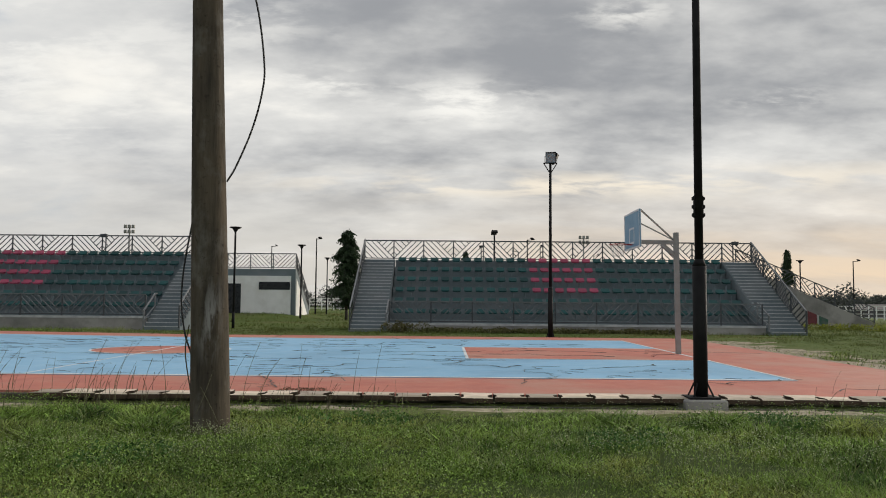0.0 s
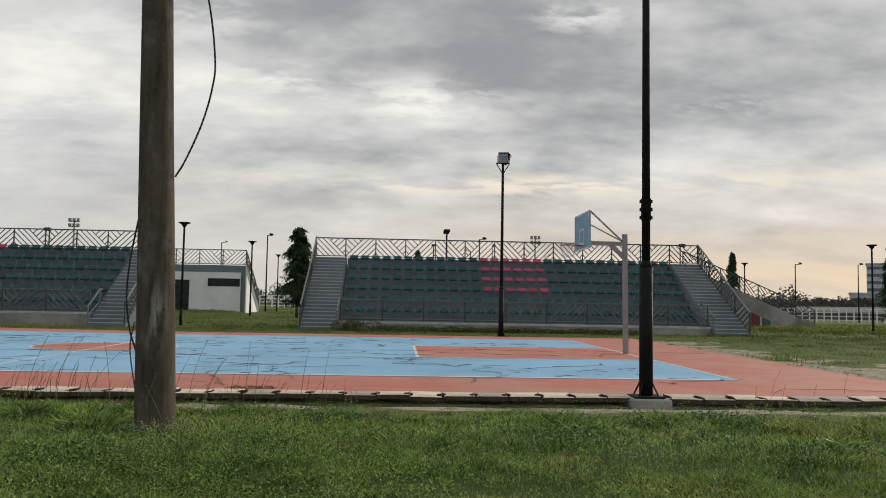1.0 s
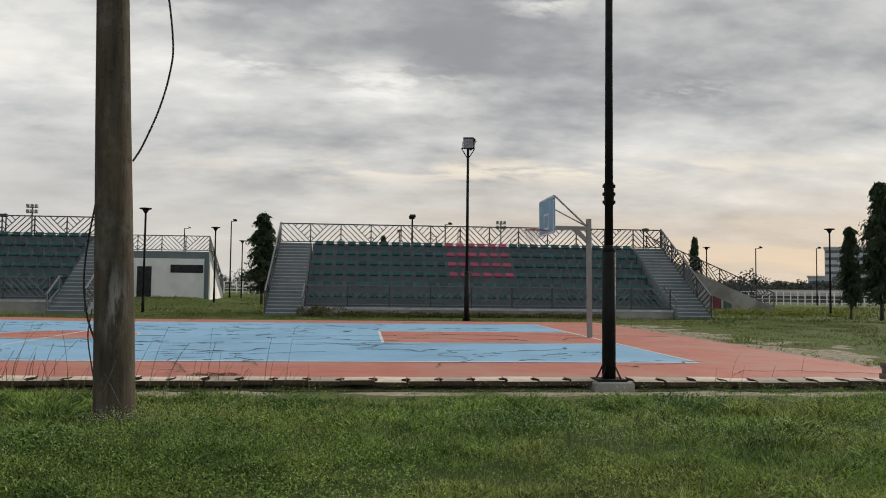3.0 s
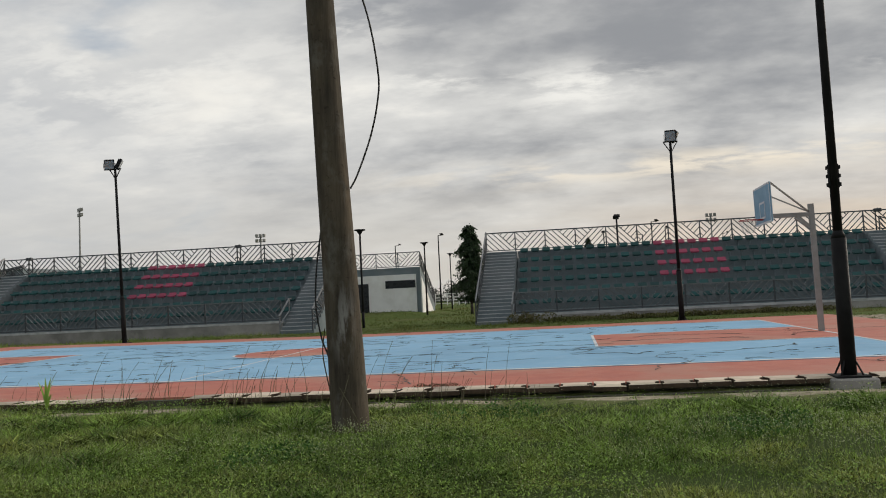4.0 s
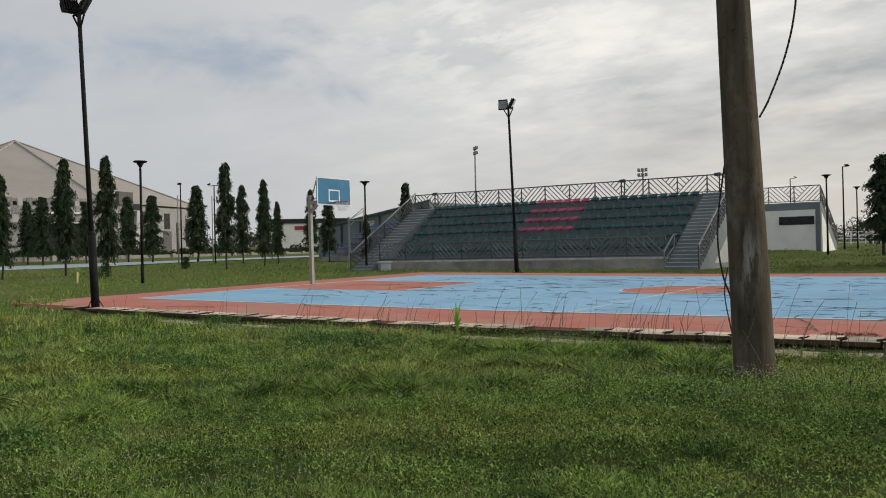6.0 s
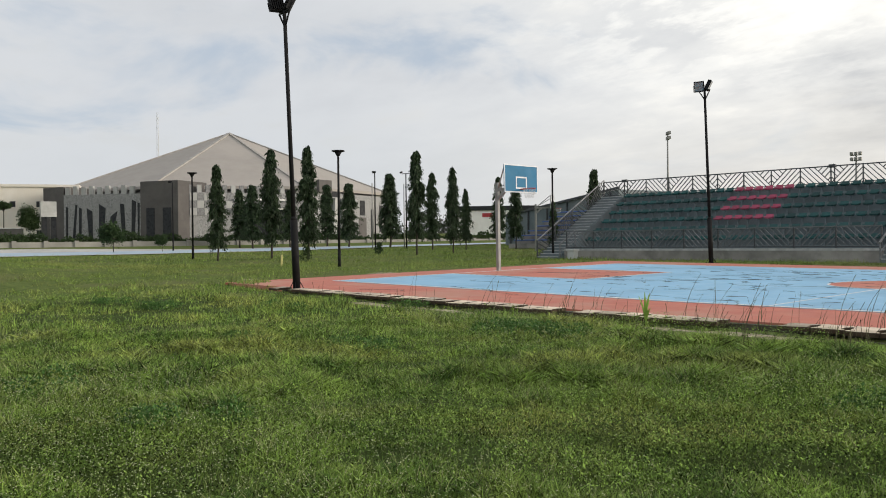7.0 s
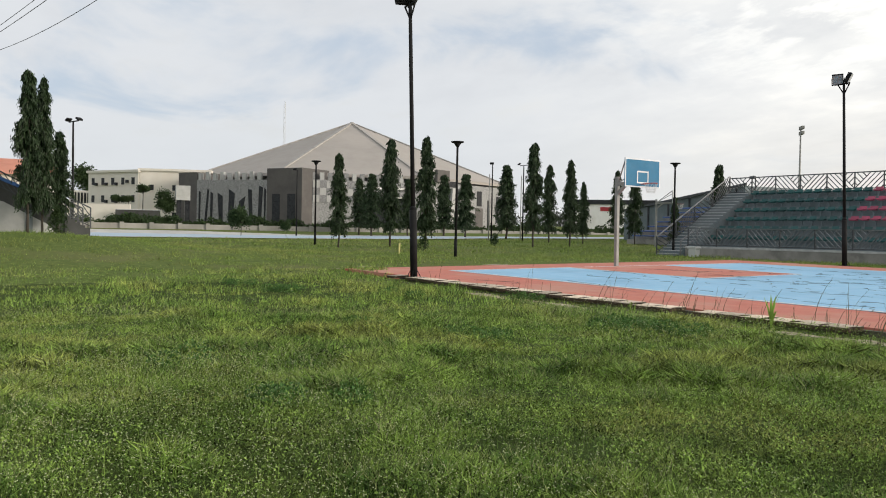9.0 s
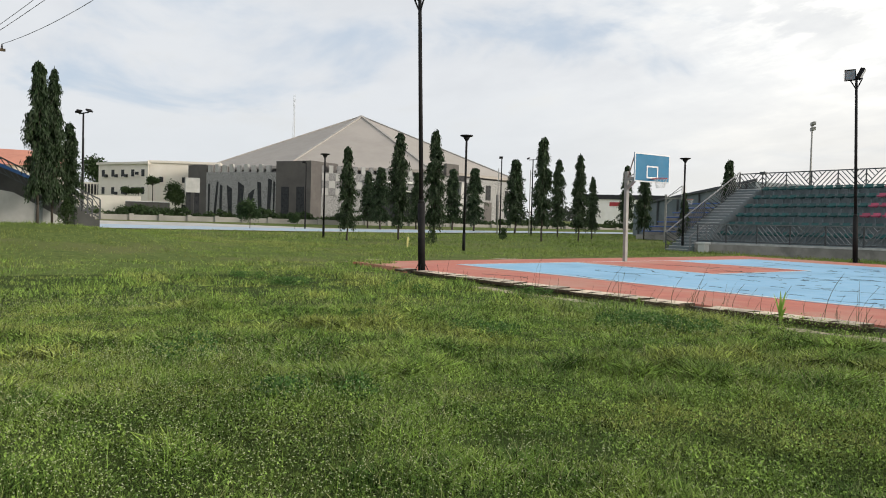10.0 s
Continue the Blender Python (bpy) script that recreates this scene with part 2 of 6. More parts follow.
M["seatb"] = mat("blue_plastic", (0.04, 0.10, 0.30), (0.05, 0.12, 0.34), 4.0, 0.5)
M["muralred"] = mat("faded_red_mural", (0.17, 0.045, 0.05), (0.11, 0.035, 0.04), 3.0, 0.9)
M["muralgreen"] = mat("faded_green_mural", (0.035, 0.10, 0.07), (0.10, 0.13, 0.11), 3.0, 0.9)
M["mural"] = mat("mural_paint", (0.40, 0.04, 0.05), (0.30, 0.03, 0.04), 2.0, 0.7)
M["paleconc"] = mat("pale_grey_render", (0.56, 0.57, 0.57), (0.46, 0.47, 0.47), 0.5, 0.85)
M["dullwhite"] = mat("dull_white_wall", (0.42, 0.43, 0.42), (0.34, 0.35, 0.34), 0.8, 0.9)
# Concrete darkened so the far stand flank looks shaded by its trees.
M["darkconc"] = mat("stained_concrete", (0.085, 0.087, 0.085), (0.055, 0.056, 0.055), 0.8, 0.95, bump=0.3, fine=20, spec=0.1)
# White toned down; on the far stand's wall this paints in tree shade.
M["dimwhite"] = mat("grimy_white_wall", (0.50, 0.505, 0.49), (0.38, 0.385, 0.37), 0.9, 0.95, spec=0.1)
M["yellowgreen"] = mat("yellow_green_plants", (0.26, 0.27, 0.05), (0.16, 0.20, 0.04), 1.5, 0.7, island=0.5, spec=0.1)
M["yellowpaint"] = mat("faded_yellow_paint", (0.55, 0.50, 0.16), (0.45, 0.42, 0.2), 5.0, 0.7)
M["oldslab"] = mat("old_brown_slabs", (0.21, 0.17, 0.13), (0.12, 0.10, 0.075), 4.0, 0.95, bump=0.4, fine=30)
M["stalk"] = mat("pale_grass_stalks", (0.30, 0.33, 0.13), (0.22, 0.27, 0.09), 3.0, 0.7, island=0.4)
# Glass of the far offices, with haze mixed into its blue-grey.
M["farglass"] = mat("blue_grey_glass", (0.13, 0.16, 0.19), (0.10, 0.125, 0.15), 1.0, 0.4, spec=0.3)
M["dark"] = mat("dark_glass", (0.02, 0.022, 0.026), (0.035, 0.037, 0.04), 2.0, 0.3, spec=0.2)
M["taupe"] = mat("brown_grey_cladding", (0.092, 0.084, 0.080), (0.078, 0.071, 0.068), 0.7, 0.7, c3=(0.104, 0.095, 0.089), big=0.3)
M["stonec"] = mat("pale_stone_cladding", (0.36, 0.36, 0.355), (0.17, 0.17, 0.172), 7.0, 0.85, c3=(0.30, 0.30, 0.295), big=0.5, lo=0.42, hi=0.58)
M["palestone"] = mat("plain_pale_stone", (0.44, 0.44, 0.43), (0.36, 0.36, 0.35), 0.9, 0.85)
M["speckle"] = mat("dark_speckled_stone", (0.17, 0.17, 0.175), (0.27, 0.27, 0.27), 6.0, 0.85, lo=0.42, hi=0.58)
# Clover green, deepened so the colour carries the shade between the leaves.
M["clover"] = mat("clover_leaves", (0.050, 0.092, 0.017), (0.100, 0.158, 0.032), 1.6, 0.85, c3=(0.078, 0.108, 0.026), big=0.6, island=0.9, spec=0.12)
M["roof"] = mat("ribbed_roof_sheet", (0.355, 0.33, 0.30), (0.33, 0.305, 0.28), 0.4, 0.75, c3=(0.375, 0.345, 0.315), big=0.08, spec=0.2)
M["oldroof"] = mat("rusty_roof_sheet", (0.20, 0.175, 0.155), (0.26, 0.25, 0.24), 0.3, 0.9, spec=0.1)
M["ridge"] = mat("roof_ridge_cap", (0.38, 0.36, 0.335), None, 1.0, 0.7)
M["cream"] = mat("cream_render", (0.74, 0.70, 0.63), (0.67, 0.63, 0.56), 0.5, 0.85, c3=(0.70, 0.65, 0.57), big=0.15)
M["paleroad"] = mat("pale_paving", (0.50, 0.49, 0.47), (0.40, 0.39, 0.37), 0.8, 0.85)
M["paleblue"] = mat("faded_blue_court", (0.33, 0.44, 0.54), (0.38, 0.48, 0.56), 0.4, 0.8)
M["wallgrey"] = mat("boundary_wall", (0.34, 0.33, 0.30), (0.22, 0.215, 0.195), 0.35, 0.9)
M["orange"] = mat("orange_roof_tiles", (0.52, 0.22, 0.15), (0.44, 0.18, 0.12), 1.0, 0.7)
M["bluecoat"] = mat("blue_painted_steel", (0.035, 0.12, 0.34), (0.028, 0.09, 0.25), 1.0, 0.7)


def wood_material():
    """Weathered round timber: streaked grain, grey lichen, dark damp patches and one scraped pale area."""
    m = bpy.data.materials.new("weathered_timber")
    m.use_nodes = True
    nt = m.node_tree
    b = nt.nodes["Principled BSDF"]
    ln = nt.links.new
    b.inputs["Roughness"].default_value = 0.92
    b.inputs["Specular IOR Level"].default_value = 0.15
    co = nt.nodes.new("ShaderNodeTexCoord")

    def nz(scale, detail, sx=1.0, sz=1.0, off=0.0):
        mp = nt.nodes.new("ShaderNodeMapping")
        mp.inputs["Scale"].default_value = (sx, sx, sz)
        mp.inputs["Location"].default_value = (off, off, off)
        ln(co.outputs["Object"], mp.inputs[0])
        n = nt.nodes.new("ShaderNodeTexNoise")
        n.inputs["Scale"].default_value = scale
        n.inputs["Detail"].default_value = detail
        n.inputs["Roughness"].default_value = 0.65
        ln(mp.outputs[0], n.inputs["Vector"])
        return n.outputs[0]

    def rng(v, a, z, p=0.0, q=1.0):
        n = nt.nodes.new("ShaderNodeMapRange")
        ln(v, n.inputs[0])
        for i, w in zip((1, 2, 3, 4), (a, z, p, q)):
            n.inputs[i].default_value = w
        return n.outputs[0]

    def mixc(f, a, z):
        n = nt.nodes.new("ShaderNodeMix")
        n.data_type = "RGBA"
        ln(f, n.inputs[0])
        for i, v in ((6, a), (7, z)):
            if isinstance(v, tuple):
                n.inputs[i].default_value = (*v, 1)
            else:
                ln(v, n.inputs[i])
        return n.outputs[2]

    def mul(a, z):
        n = nt.nodes.new("ShaderNodeMath")
        n.operation = "MULTIPLY"
        ln(a, n.inputs[0])
        ln(z, n.inputs[1])
        return n.outputs[0]

    grain = nz(2.2, 9, 9.0, 0.8)
    col = mixc(rng(grain, 0.3, 0.7), (0.044, 0.038, 0.029), (0.108, 0.092, 0.069))
    col = mixc(rng(nz(0.9, 5, 1.3, 0.35, 11.0), 0.46, 0.60, 0.0, 0.7), col, (0.128, 0.100, 0.068))
    col = mixc(rng(nz(1.1, 6, 1.6, 0.5, 3.0), 0.46, 0.62, 0.0, 0.75), col, (0.036, 0.031, 0.026))
    col = mixc(rng(nz(3.0, 6, 1.2, 0.7, 7.0), 0.55, 0.68, 0.0, 0.6), col, (0.150, 0.143, 0.122))
    sep = nt.nodes.new("ShaderNodeSeparateXYZ")
    ln(co.outputs["Object"], sep.inputs[0])
    band = mul(rng(sep.outputs[2], 0.85, 1.25), rng(sep.outputs[2], 1.45, 1.85, 1.0, 0.0))
    side = mul(rng(sep.outputs[0], -0.14, 0.0), rng(sep.outputs[0], 0.04, 0.14, 1.0, 0.0))
    scrape = mul(mul(band, side), rng(nz(4.0, 9, 3.4, 0.55, 1.0), 0.44, 0.56, 0.0, 0.9))
    pock = rng(nz(16.0, 4, 1.0, 1.0, 5.0), 0.60, 0.68, 0.0, 0.6)
    col = mixc(pock, col, (0.030, 0.024, 0.018))
    col = mixc(scrape, col, (0.27, 0.265, 0.25))
    ln(col, b.inputs["Base Color"])
    bp = nt.nodes.new("ShaderNodeBump")
    bp.inputs["Strength"].default_value = 0.6
    bp.inputs["Distance"].default_value = 0.02
    ln(grain, bp.inputs["Height"])
    ln(bp.outputs[0], b.inputs["Normal"])
    return m


M["timber"] = wood_material()


def thin_leaf(m, share):
    """Let part of the light through, as thin leaves do."""
    nt = m.node_tree
    b = nt.nodes["Principled BSDF"]
    tr = nt.nodes.new("ShaderNodeBsdfTranslucent")
    mx = nt.nodes.new("ShaderNodeMixShader")
    mx.inputs[0].default_value = share
    nt.links.new(b.inputs["Base Color"].links[0].from_socket, tr.inputs[0])
    out = nt.nodes["Material Output"]
    nt.links.new(b.outputs[0], mx.inputs[1])
    nt.links.new(tr.outputs[0], mx.inputs[2])
    nt.links.new(mx.outputs[0], out.inputs[0])


for leafy, share in (("blade", 0.15), ("dryblade", 0.15), ("oliveblade", 0.15), ("weed", 0.15), ("darkweed", 0.2), ("clover", 0.1), ("leaf", 0.22), ("bush", 0.35), ("yellowgreen", 0.3), ("scrub", 0.2)):
    thin_leaf(M[leafy], share)



# ---- building helpers ----
def part(name, bm, material, parent=None, label=""):
    me = bpy.data.meshes.new(name)
    bm.to_mesh(me)
    bm.free()
    me.materials.append(M[material])
    ob = new(name, me)
    if parent:
        ob.parent = parent
    if label:
        ob["label"] = label
    return ob


def again(ob, m, parent):
    """Another object on the same mesh, under parent."""
    o = new(ob.name.split(".")[0], ob.data)
    o.parent = parent
    o.matrix_basis = m
    return o


def thing(name, loc, label, category, group="", kind="", rz=0.0):
    e = new(name)
    e.empty_display_size = 0.2
    e.matrix_basis = pose(*loc, 0, 0, rz)
    return tagged(e, label, category, group, kind)


def box(bm, x0, x1, y0, y1, z0, z1, bev=0.0):
    vs = [bm.verts.new((x, y, z)) for z in (z0, z1) for y in (y0, y1) for x in (x0, x1)]
    fs = [bm.faces.new([vs[i] for i in f]) for f in ((0, 2, 3, 1), (4, 5, 7, 6), (0, 1, 5, 4), (2, 6, 7, 3), (0, 4, 6, 2), (1, 3, 7, 5))]
    if bev:
        es = list({e for f in fs for e in f.edges})
        bmesh.ops.bevel(bm, geom=es, offset=bev, segments=1, affect="EDGES")
    return bm


def bar(bm, p, q, w, h=None, n=4, w2=None):
    """A prism with n sides from p to q, w across (w2 at q)."""
    p, q = Vector(p), Vector(q)
    d = (q - p).normalized()
    a = d.cross(Vector((0, 0, 1)))
    if a.length < 1e-4:
        a = Vector((1, 0, 0))
    a.normalize()
    b = a.cross(d).normalized()
    h = h or w
    k = (w2 / w) if w2 is not None else 1.0
    rings = []
    for c, s in ((p, 1.0), (q, k)):
        rings.append([bm.verts.new(c + a * (math.cos(t) * w * s * f) + b * (math.sin(t) * h * s * f))
                      for i in range(n) for t in [2 * math.pi * (i + 0.5) / n] for f in [0.7071 if n == 4 else 0.5]])
    for i in range(n):
        j = (i + 1) % n
        bm.faces.new((rings[0][i], rings[0][j], rings[1][j], rings[1][i]))
    bm.faces.new(list(reversed(rings[0])))
    bm.faces.new(rings[1])
    if n > 4:
        for f in bm.faces:
            f.smooth = len(f.verts) == 4
    return bm


def tube(bm, pts, r, n=6):
    for p, q in zip(pts, pts[1:]):
        bar(bm, p, q, 2 * r, n=n)
    return bm


def B():
    return bmesh.new()


def prism(bm, poly, y0, y1):
    """Extrude an (x, z) polygon from y0 to y1."""
    a = [bm.verts.new((x, y0, z)) for x, z in poly]
    b = [bm.verts.new((x, y1, z)) for x, z in poly]
    bm.faces.new(a)
    bm.faces.new(list(reversed(b)))
    for i in range(len(poly)):
        j = (i + 1) % len(poly)
        bm.faces.new((a[j], a[i], b[i], b[j]))
    bmesh.ops.recalc_face_normals(bm, faces=bm.faces[:])
    return bm


def prism_x(bm, poly, x0, x1):
    """Extrude a (y, z) polygon from x0 to x1."""
    a = [bm.verts.new((x0, y, z)) for y, z in poly]
    b = [bm.verts.new((x1, y, z)) for y, z in poly]
    bm.faces.new(a)
    bm.faces.new(list(reversed(b)))
    for i in range(len(poly)):
        j = (i + 1) % len(poly)
        bm.faces.new((a[j], a[i], b[i], b[j]))
    bmesh.ops.recalc_face_normals(bm, faces=bm.faces[:])
    return bm


def mesh_np(name, verts, tris, material, smooth=False):
    """A mesh object from arrays of vertices and triangles."""
    me = bpy.data.meshes.new(name)
    nv, nt = len(verts), len(tris)
    me.vertices.add(nv)
    me.vertices.foreach_set("co", np.asarray(verts, np.float32).ravel())
    me.loops.add(nt * 3)
    me.loops.foreach_set("vertex_index", np.asarray(tris, np.int32).ravel())
    me.polygons.add(nt)
    me.polygons.foreach_set("loop_start", np.arange(nt, dtype=np.int32) * 3)
    me.update(calc_edges=True)
    me.materials.append(M[material])
    return new(name, me)


# ---- lie of the land ----
def ground_z(x, y):
    x, y = np.asarray(x, float), np.asarray(y, float)
    base = np.interp(y, [-60, -12.4, -11.6, -10.3, 10.2, 12.5], [-0.10, -0.10, -0.105, -0.12, 0.13, 0.16])
    west = np.interp(-x - 14, [0, 11, 23, 36, 45, 64, 68, 76, 88, 116, 300], [0, 0.06, 0.25, 0.33, 0.37, 0.48, 0.85, 1.1, 1.7, 2.1, 2.6])
    north = np.interp(y - 14, [0, 8, 26, 45, 60, 100, 300], [0, 0.03, 0.28, 0.55, 0.75, 1.0, 1.6])
    north = north * np.interp(x, [12, 36], [1.0, 0.35])
    side = np.interp(np.abs(x), [14, 22], [0, 1])
    base = base * (1 - side) + side * np.interp(y, [-60, -10, 12], [-0.08, 0.02, 0.16])
    rise = np.interp(x, [-30, -23, -16.5, -2], [0.0, 0.02, 0.12, 0.0]) * np.interp(y, [-14.5, -11, 11, 14], [0.0, 1.0, 1.0, 0.0])
    mound = 0.80 * np.exp(-((x + 32) ** 2 + (y + 17.5) ** 2) / 45.0)
    bank = 0.42 * np.exp(-(np.maximum(np.abs(x + 12) - 7.6, 0) / 1.6) ** 2 - (np.maximum(np.abs(y - 41) - 3.5, 0) / 3.0) ** 2)
    return base + west + north + mound + bank + rise


def gz(x, y):
    return float(ground_z(x, y))


def court_z(x, y):
    """The court falls towards the meadow and lifts a little at its west end."""
    return 0.085 + 0.0105 * y + 0.0085 * max(0.0, -x - 2.0)


def build_ground():
    def axis(c0, c1, step, far):
        a = list(np.arange(c0, c1 + 0.01, step))
        d, lo, hi = step, a[0], a[-1]
        while hi < far:
            d *= 1.22
            lo, hi = lo - d, hi + d
            a = [lo] + a + [hi]
        return np.array(a)
    xs, ys = axis(-50, 40, 0.8, 2500), axis(-30, 46, 0.8, 2500)
    X, Y = np.meshgrid(xs, ys)
    rng = np.random.default_rng(5)
    Z = ground_z(X, Y)
    inside = (X > -17.2) & (X < 18.2) & (Y > -10.9) & (Y < 11)
    near = (np.abs(X) < 45) & (np.abs(Y) < 45) & ~inside
    Z = Z + near * rng.uniform(-0.02, 0.02, Z.shape)
    Z = Z - inside * 0.03
    nx, ny = len(xs), len(ys)
    v = np.stack([X.ravel(), Y.ravel(), Z.ravel()], 1)
    i = np.arange(nx - 1)[None, :] + nx * np.arange(ny - 1)[:, None]
    q = np.stack([i, i + 1, i + nx + 1, i + nx], -1).reshape(-1, 4)
    t = np.concatenate([q[:, [0, 1, 2]], q[:, [0, 2, 3]]])
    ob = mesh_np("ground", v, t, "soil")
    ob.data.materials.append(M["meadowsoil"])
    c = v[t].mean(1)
    # only the near meadow gets the ground darkened for shade in the grass
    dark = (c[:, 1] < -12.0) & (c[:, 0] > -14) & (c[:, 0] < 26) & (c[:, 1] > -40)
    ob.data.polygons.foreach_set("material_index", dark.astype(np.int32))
    return tagged(ob, "rough grassy ground with bare sandy patches", "ground", kind="structure")


GROUND = build_ground()


# ---- basketball court ----
def build_court():
    def sheet(bm, x0, x1, y0, y1, lift, thick=0.004):
        xs = [x0, -2.0, x1] if x0 < -2.01 < -1.99 < x1 else [x0, x1]
        rows = [[[bm.verts.new((x, y, court_z(x, y) + lift - d)) for x in xs] for y in (y0, y1)] for d in (thick, 0)]
        (a0, a1), (b0, b1) = rows
        for i in range(len(xs) - 1):
            bm.faces.new((a1[i], a1[i + 1], a0[i + 1], a0[i]))
            bm.faces.new((b0[i], b0[i + 1], b1[i + 1], b1[i]))
            bm.faces.new((a0[i], a0[i + 1], b0[i + 1], b0[i]))
            bm.faces.new((a1[i + 1], a1[i], b1[i], b1[i + 1]))
        bm.faces.new((a1[0], a0[0], b0[0], b1[0]))
        bm.faces.new((a0[-1], a1[-1], b1[-1], b0[-1]))
        return bm

    court = thing("court", (0, 0, 0), "outdoor basketball court with weathered red and blue paint", "court", kind="structure")
    part("slab", sheet(B(), -16.2, 17.0, -10.05, 9.9, 0.0, 0.16), "red", court, "red-painted concrete slab")
    part("blue_field", sheet(B(), -14, 14, -7.5, 7.5, 0.004), "blue", court, "light blue playing field")
    for s in (-1, 1):
        key = sheet(B(), min(s * 8.2, s * 14.0), max(s * 8.2, s * 14.0), -2.45, 2.45, 0.008)
        part("key", key, "red", court, "red free-throw lane")
    disc = B()
    ring = [disc.verts.new((1.8 * math.cos(a), 1.8 * math.sin(a), court_z(0, 1.8 * math.sin(a)) + 0.008)) for a in np.linspace(0, 2 * math.pi, 48, endpoint=False)]
    disc.faces.new(ring)
    part("centre_circle", disc, "red", court, "red centre circle")
    w = 0.075

    def line(x0, x1, y0, y1):
        part("line", sheet(B(), x0, x1, y0, y1, 0.012), "line", court, "white painted line")

    line(-14, 14, -7.5, -7.5 + 0.12)
    line(-14, 14, 7.5 - w, 7.5)
    for s in (-1, 1):
        line(s * 14 - w / 2, s * 14 + w / 2, -7.5, 7.5)
        line(s * 8.2 - w / 2, s * 8.2 + w / 2, -2.45, 2.45)
        for k in (-1, 1):
            line(min(s * 8.2, s * 14), max(s * 8.2, s * 14), k * 2.45 - w / 2, k * 2.45 + w / 2)
    line(-0.025, 0.025, -7.5, 7.5)
    c = B()
    for r0, r1 in ((1.77, 1.83),):
        a = np.linspace(0, 2 * math.pi, 64, endpoint=False)
        o = [[c.verts.new((r * math.cos(t), r * math.sin(t), court_z(0, r * math.sin(t)) + 0.013)) for t in a] for r in (r0, r1)]
        for i in range(64):
            j = (i + 1) % 64
            c.faces.new((o[0][i], o[1][i], o[1][j], o[0][j]))
    part("line", c, "line", court, "white painted line")
    return court


build_court()


# ---- drain with cover slabs along the near edge ----
def build_drain():
    drain = thing("drain", (0, -10.45, 0), "open concrete drain with uneven cover slabs along the court edge", "drain", kind="structure")
    def lift(x):
        return court_z(x, -10.45) + 0.033

    def run(name, y0, y1, z0, z1, label=""):
        bm = B()
        for x0, x1 in ((-12.6, -2.0), (-2.0, 18.0)):
            q = [(x, y, z + lift(x)) for z in (z0, z1) for y in (y0, y1) for x in (x0, x1)]
            vs = [bm.verts.new(p) for p in q]
            for f in ((0, 2, 3, 1), (4, 5, 7, 6), (0, 1, 5, 4), (2, 6, 7, 3), (0, 4, 6, 2), (1, 3, 7, 5)):
                bm.faces.new([vs[i] for i in f])
        part(name, bm, "channel", drain, label)

    run("channel", 0.24, 0.38, -0.30, -0.063)
    run("channel", -0.34, -0.25, -0.30, -0.133, "dark drain wall")
    run("bed", -0.25, 0.24, -0.34, -0.21, "dark drain bed")
    rng = random.Random(3)
    base = B()
    L, W = 0.455, 0.46
    # a notched slab: two lifting notches at the ends
    pts = [(-L / 2, -W / 2), (L / 2, -W / 2), (L / 2, -0.17), (L / 2 - 0.07, -0.13), (L / 2 - 0.07, 0.03), (L / 2, 0.10), (L / 2, W / 2),
           (-L / 2, W / 2), (-L / 2, 0.10), (-L / 2 + 0.035, 0.05), (-L / 2 + 0.035, -0.12), (-L / 2, -0.17)]
    lo = [base.verts.new((x, y, -0.06)) for x, y in pts]
    hi = [base.verts.new((x * 0.985, y * 0.985, 0)) for x, y in pts]
    base.faces.new(list(reversed(lo)))
    base.faces.new(hi)
    for i in range(len(pts)):
        j = (i + 1) % len(pts)
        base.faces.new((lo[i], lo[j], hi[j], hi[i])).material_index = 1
    bmesh.ops.recalc_face_normals(base, faces=base.faces[:])
    first = part("cover_slab", base, "slab", drain)
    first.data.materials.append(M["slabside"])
    x, k = -12.3, 0
    while x < 17.8:
        gone = x < 2 and rng.random() < 0.22
        m = pose(x, rng.uniform(-0.02, 0.02), lift(x) + rng.uniform(-0.008, 0.008), rng.uniform(0.5, 4.5), rng.uniform(-0.8, 0.8), rng.uniform(-2, 2))
        if not gone:
            if k == 0:
                first.matrix_basis = m
            else:
                again(first, m, drain)
            k += 1
        x += 0.475
    return drain


